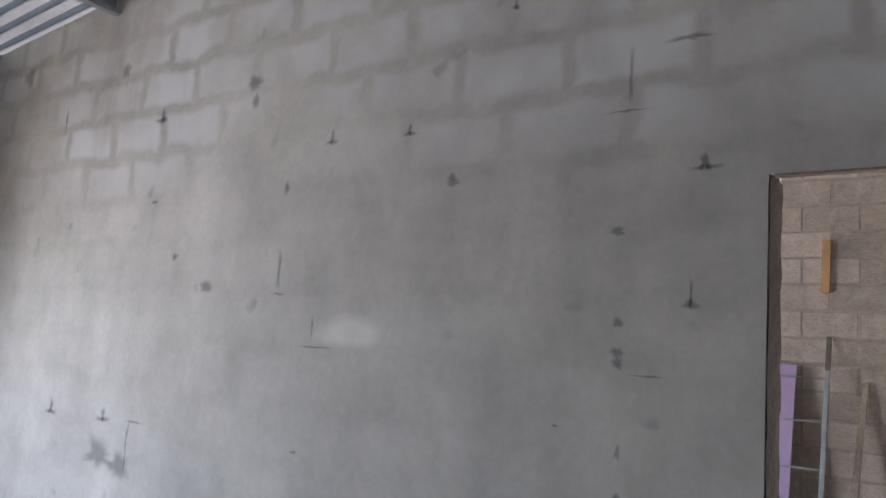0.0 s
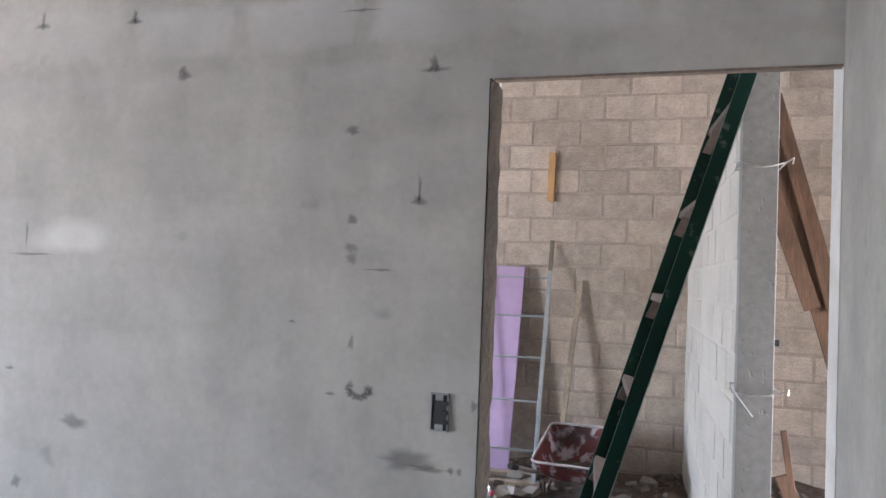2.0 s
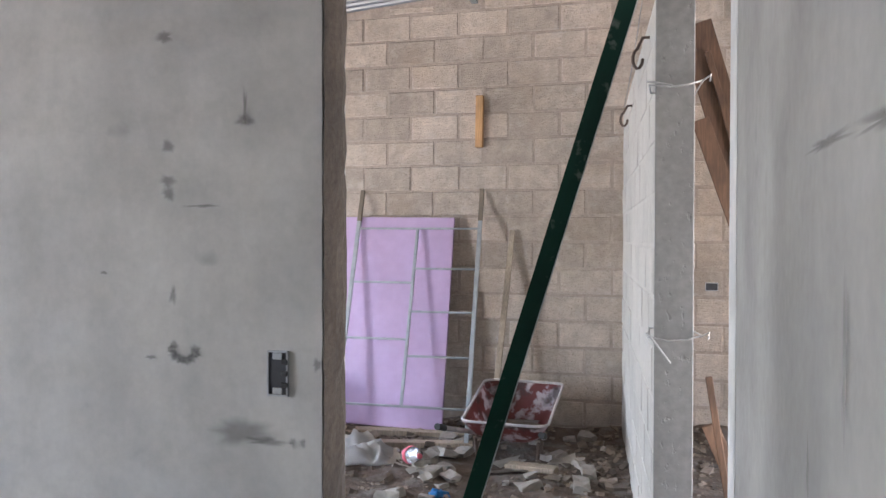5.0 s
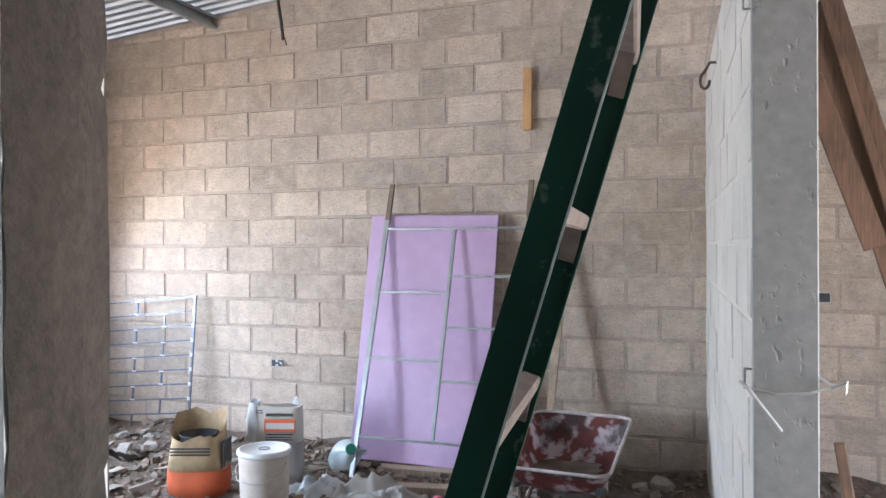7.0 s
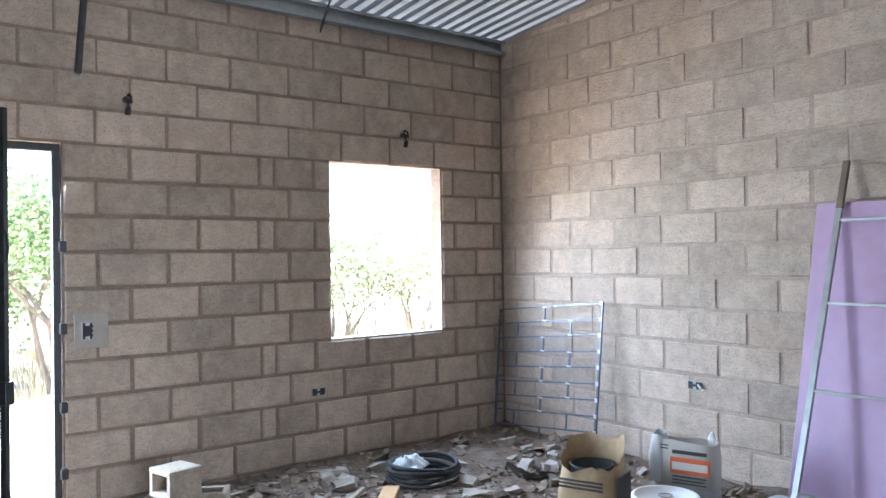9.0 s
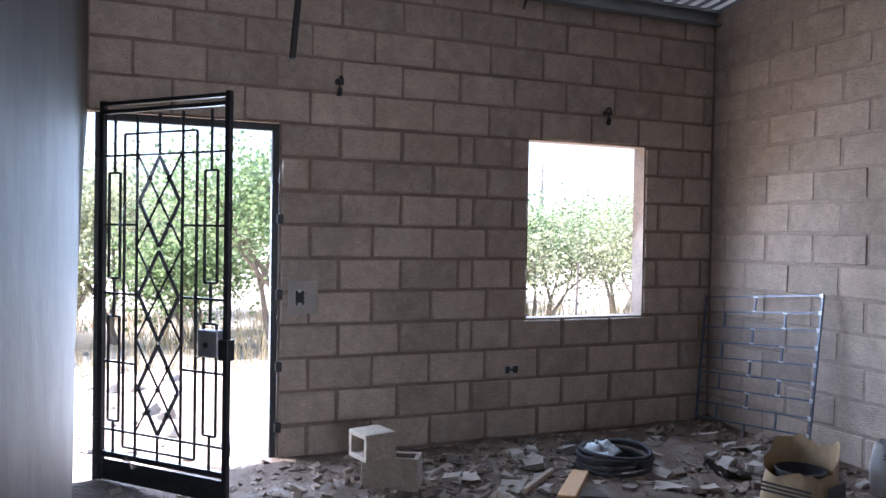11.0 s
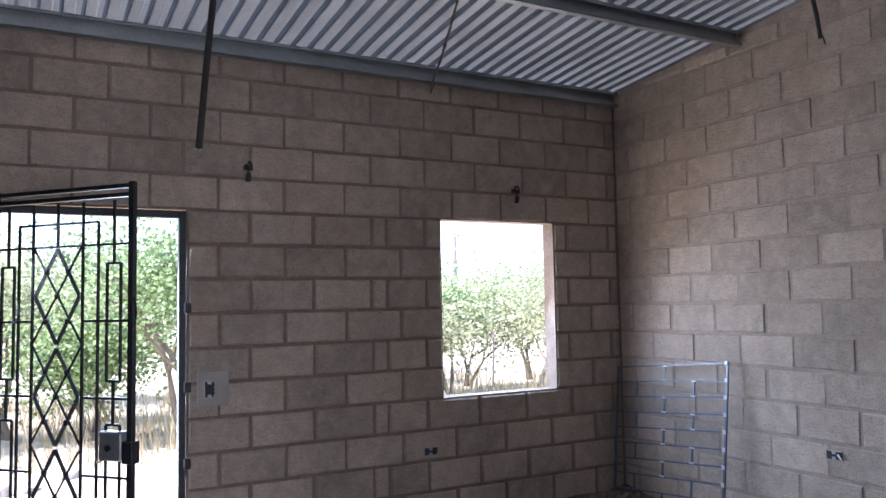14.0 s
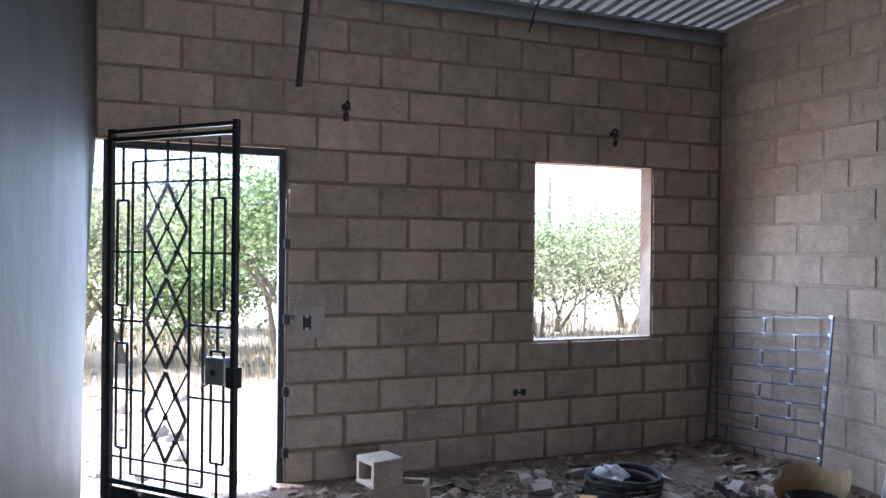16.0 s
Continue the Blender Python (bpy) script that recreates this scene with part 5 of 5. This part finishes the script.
def hollow_block(name_label, m, length):
    """A concrete block with its cavities open to the ends."""
    bm = bmesh.new()
    t, w, h = 0.028, 0.15, 0.19
    add_box(bm, (-length / 2, -w / 2, 0), (length / 2, -w / 2 + t, h), 0.004)
    add_box(bm, (-length / 2, w / 2 - t, 0), (length / 2, w / 2, h), 0.004)
    webs = 2 if length < 0.25 else 3
    for k in range(webs):
        x = -length / 2 + k * (length - t) / (webs - 1)
        add_box(bm, (x + 0.001, -w / 2 + t - 0.001, 0.002), (x + t - 0.001, w / 2 - t + 0.001, h - 0.002))
    ob = tagged(link_mesh("hollow_block", bm, LOOSE_BLOCK), name_label, "block", "loose blocks")
    ob.matrix_world = m
    return ob


ba = math.degrees(math.atan2(0.33, 0.19))
bz = floor_z(0.62, -2.78)
hollow_block("loose hollow concrete block on the floor", pose(0.62, -2.76, bz - 0.015, 0, 0, ba), 0.32)
hollow_block("half concrete block laid on another, hollow outwards", pose(0.610, -2.79, bz + 0.176 + 0.075, 90, 0, 14), 0.19)
for x, y, a, ln, w, h, mt, lab in ((1.02, -1.82, -40, 0.55, 0.10, 0.05, WOOD, "short sawn pine board lying on rubble"), (0.85, -1.95, -48, 0.5, 0.03, 0.03, GREY_WOOD, "thin grey stick lying among rubble"), (4.35, -1.15, -14, 0.34, 0.09, 0.04, GREY_WOOD, "short pale timber offcut on rubble"), (1.35, -2.2, 15, 0.3, 0.05, 0.02, GREY_WOOD, "thin wood offcut lying on rubble")):
    ob = tagged(link_mesh("timber_offcut", box((-ln / 2, -w / 2, 0), (ln / 2, w / 2, h), 0.004), mt), lab, "timber", "timber offcuts")
    ob.matrix_world = pose(x, y, floor_z(x, y) + 0.005, 2, -2, a)

# rubble over the floor: small bits joined, larger shards single
def inside(rnd):
    while True:
        x, y = rnd.uniform(0.05, 7.4), rnd.uniform(-4.2, -0.06)
        d = noise.noise((x * 0.9, y * 0.9, 7.0)) + 0.35 * math.exp(y * 0.9) + 0.15
        if 4.3 < x < 5.2 and y < -3.2:
            d -= 0.25
        if rnd.random() < 0.25 + d:
            return x, y, floor_z(x, y) - 0.004, rnd.choice((1, 1, 1, 1.6))


scatter_stones("rubble", 8500, inside, (0.006, 0.028), RUBBLE, "broken mortar, plaster and stone rubble", "rubble", 41)
PLASTER_BIT = Mat("paper_scrap", (0.42, 0.37, 0.31), 0.85).pieces(0.28).vary(15, 0.12).done()
rnd = random.Random(52)
shard_meshes = []
for k in range(7):
    bm = blot(rnd.uniform(0.09, 0.24), rnd.uniform(0.06, 0.13), 11, 0.7)
    bmesh.ops.solidify(bm, geom=bm.faces[:], thickness=0.008)
    bm.transform(pose(0, 0, 0, 90, 0, 0))
    me = bpy.data.meshes.new("scrap")
    bm.to_mesh(me)
    bm.free()
    me.materials.append(PLASTER_BIT)
    shard_meshes.append(me)
chunk_meshes = []
for k in range(7):
    bm = bmesh.new()
    v = add_box(bm, (-0.05, -0.035, 0), (0.05, 0.035, 0.04))
    bmesh.ops.subdivide_edges(bm, edges=bm.edges[:], cuts=1)
    for w in bm.verts:
        w.co *= 1 + rnd.uniform(-0.28, 0.22)
        w.co.z = max(w.co.z, 0)
    me = bpy.data.meshes.new("chunk")
    bm.to_mesh(me)
    bm.free()
    me.materials.append(Mat("chunk_" + str(k), (0.32 - 0.03 * (k % 3), 0.285 - 0.03 * (k % 3), 0.25 - 0.03 * (k % 3)), 0.93).vary(20, 0.2).done())
    chunk_meshes.append(me)
for i in range(70):
    x, y = (rnd.uniform(0.2, 2.6), rnd.uniform(-2.4, -0.25)) if i < 48 else (rnd.uniform(2.6, 4.8), rnd.uniform(-2.4, -0.9))
    ob = tagged(new("paper_scrap", rnd.choice(shard_meshes)), "flat torn scrap of pale paper and plaster", "scrap", "scraps on the floor")
    ob.matrix_world = pose(x, y, floor_z(x, y) + 0.016, rnd.uniform(-9, 9), rnd.uniform(-9, 9), rnd.uniform(0, 360))
for i in range(120):
    x, y = (rnd.uniform(0.15, 2.2), rnd.uniform(-2.8, -0.2)) if i < 45 else (rnd.uniform(3.6, 4.8), rnd.uniform(-2.3, -0.15)) if i < 95 else (rnd.uniform(5.4, 7.0), rnd.uniform(-2.6, -0.15))
    s = rnd.uniform(0.5, 1.5)
    ob = tagged(new("mortar_chunk", rnd.choice(chunk_meshes)), "broken grey chunk of mortar or block", "chunk", "broken chunks")
    ob.matrix_world = Matrix.Translation((x, y, floor_z(x, y) - 0.006)) @ Euler((rnd.uniform(-0.3, 0.3), rnd.uniform(-0.3, 0.3), rnd.uniform(0, 6.28))).to_matrix().to_4x4() @ Matrix.Diagonal((s, s, s, 1))

# ---- pieces of the walls ----
lay_blocks(wall_west, west_m, -4.36, 0.0, (-3.104, -2.916), [DOOR, WINDOW], 0.15, lambda u: ROOF0 - 0.01, BLOCK, 11, ((1, -2.0),), 0.0105)
lay_blocks(wall_back, back_m, 0.0, 7.6, (0.155, 0.357), [BACK_WINDOW], 0.15, lambda u: roof_z(u) - 0.005, BLOCK, 12, (), 0.007)
lay_blocks(wall_cross, cross_m, 0.0, CROSS_LEN, (0.1, 0.3), [], 0.14, lambda u: 2.48, PALE_BLOCK, 13, (), 0.003)
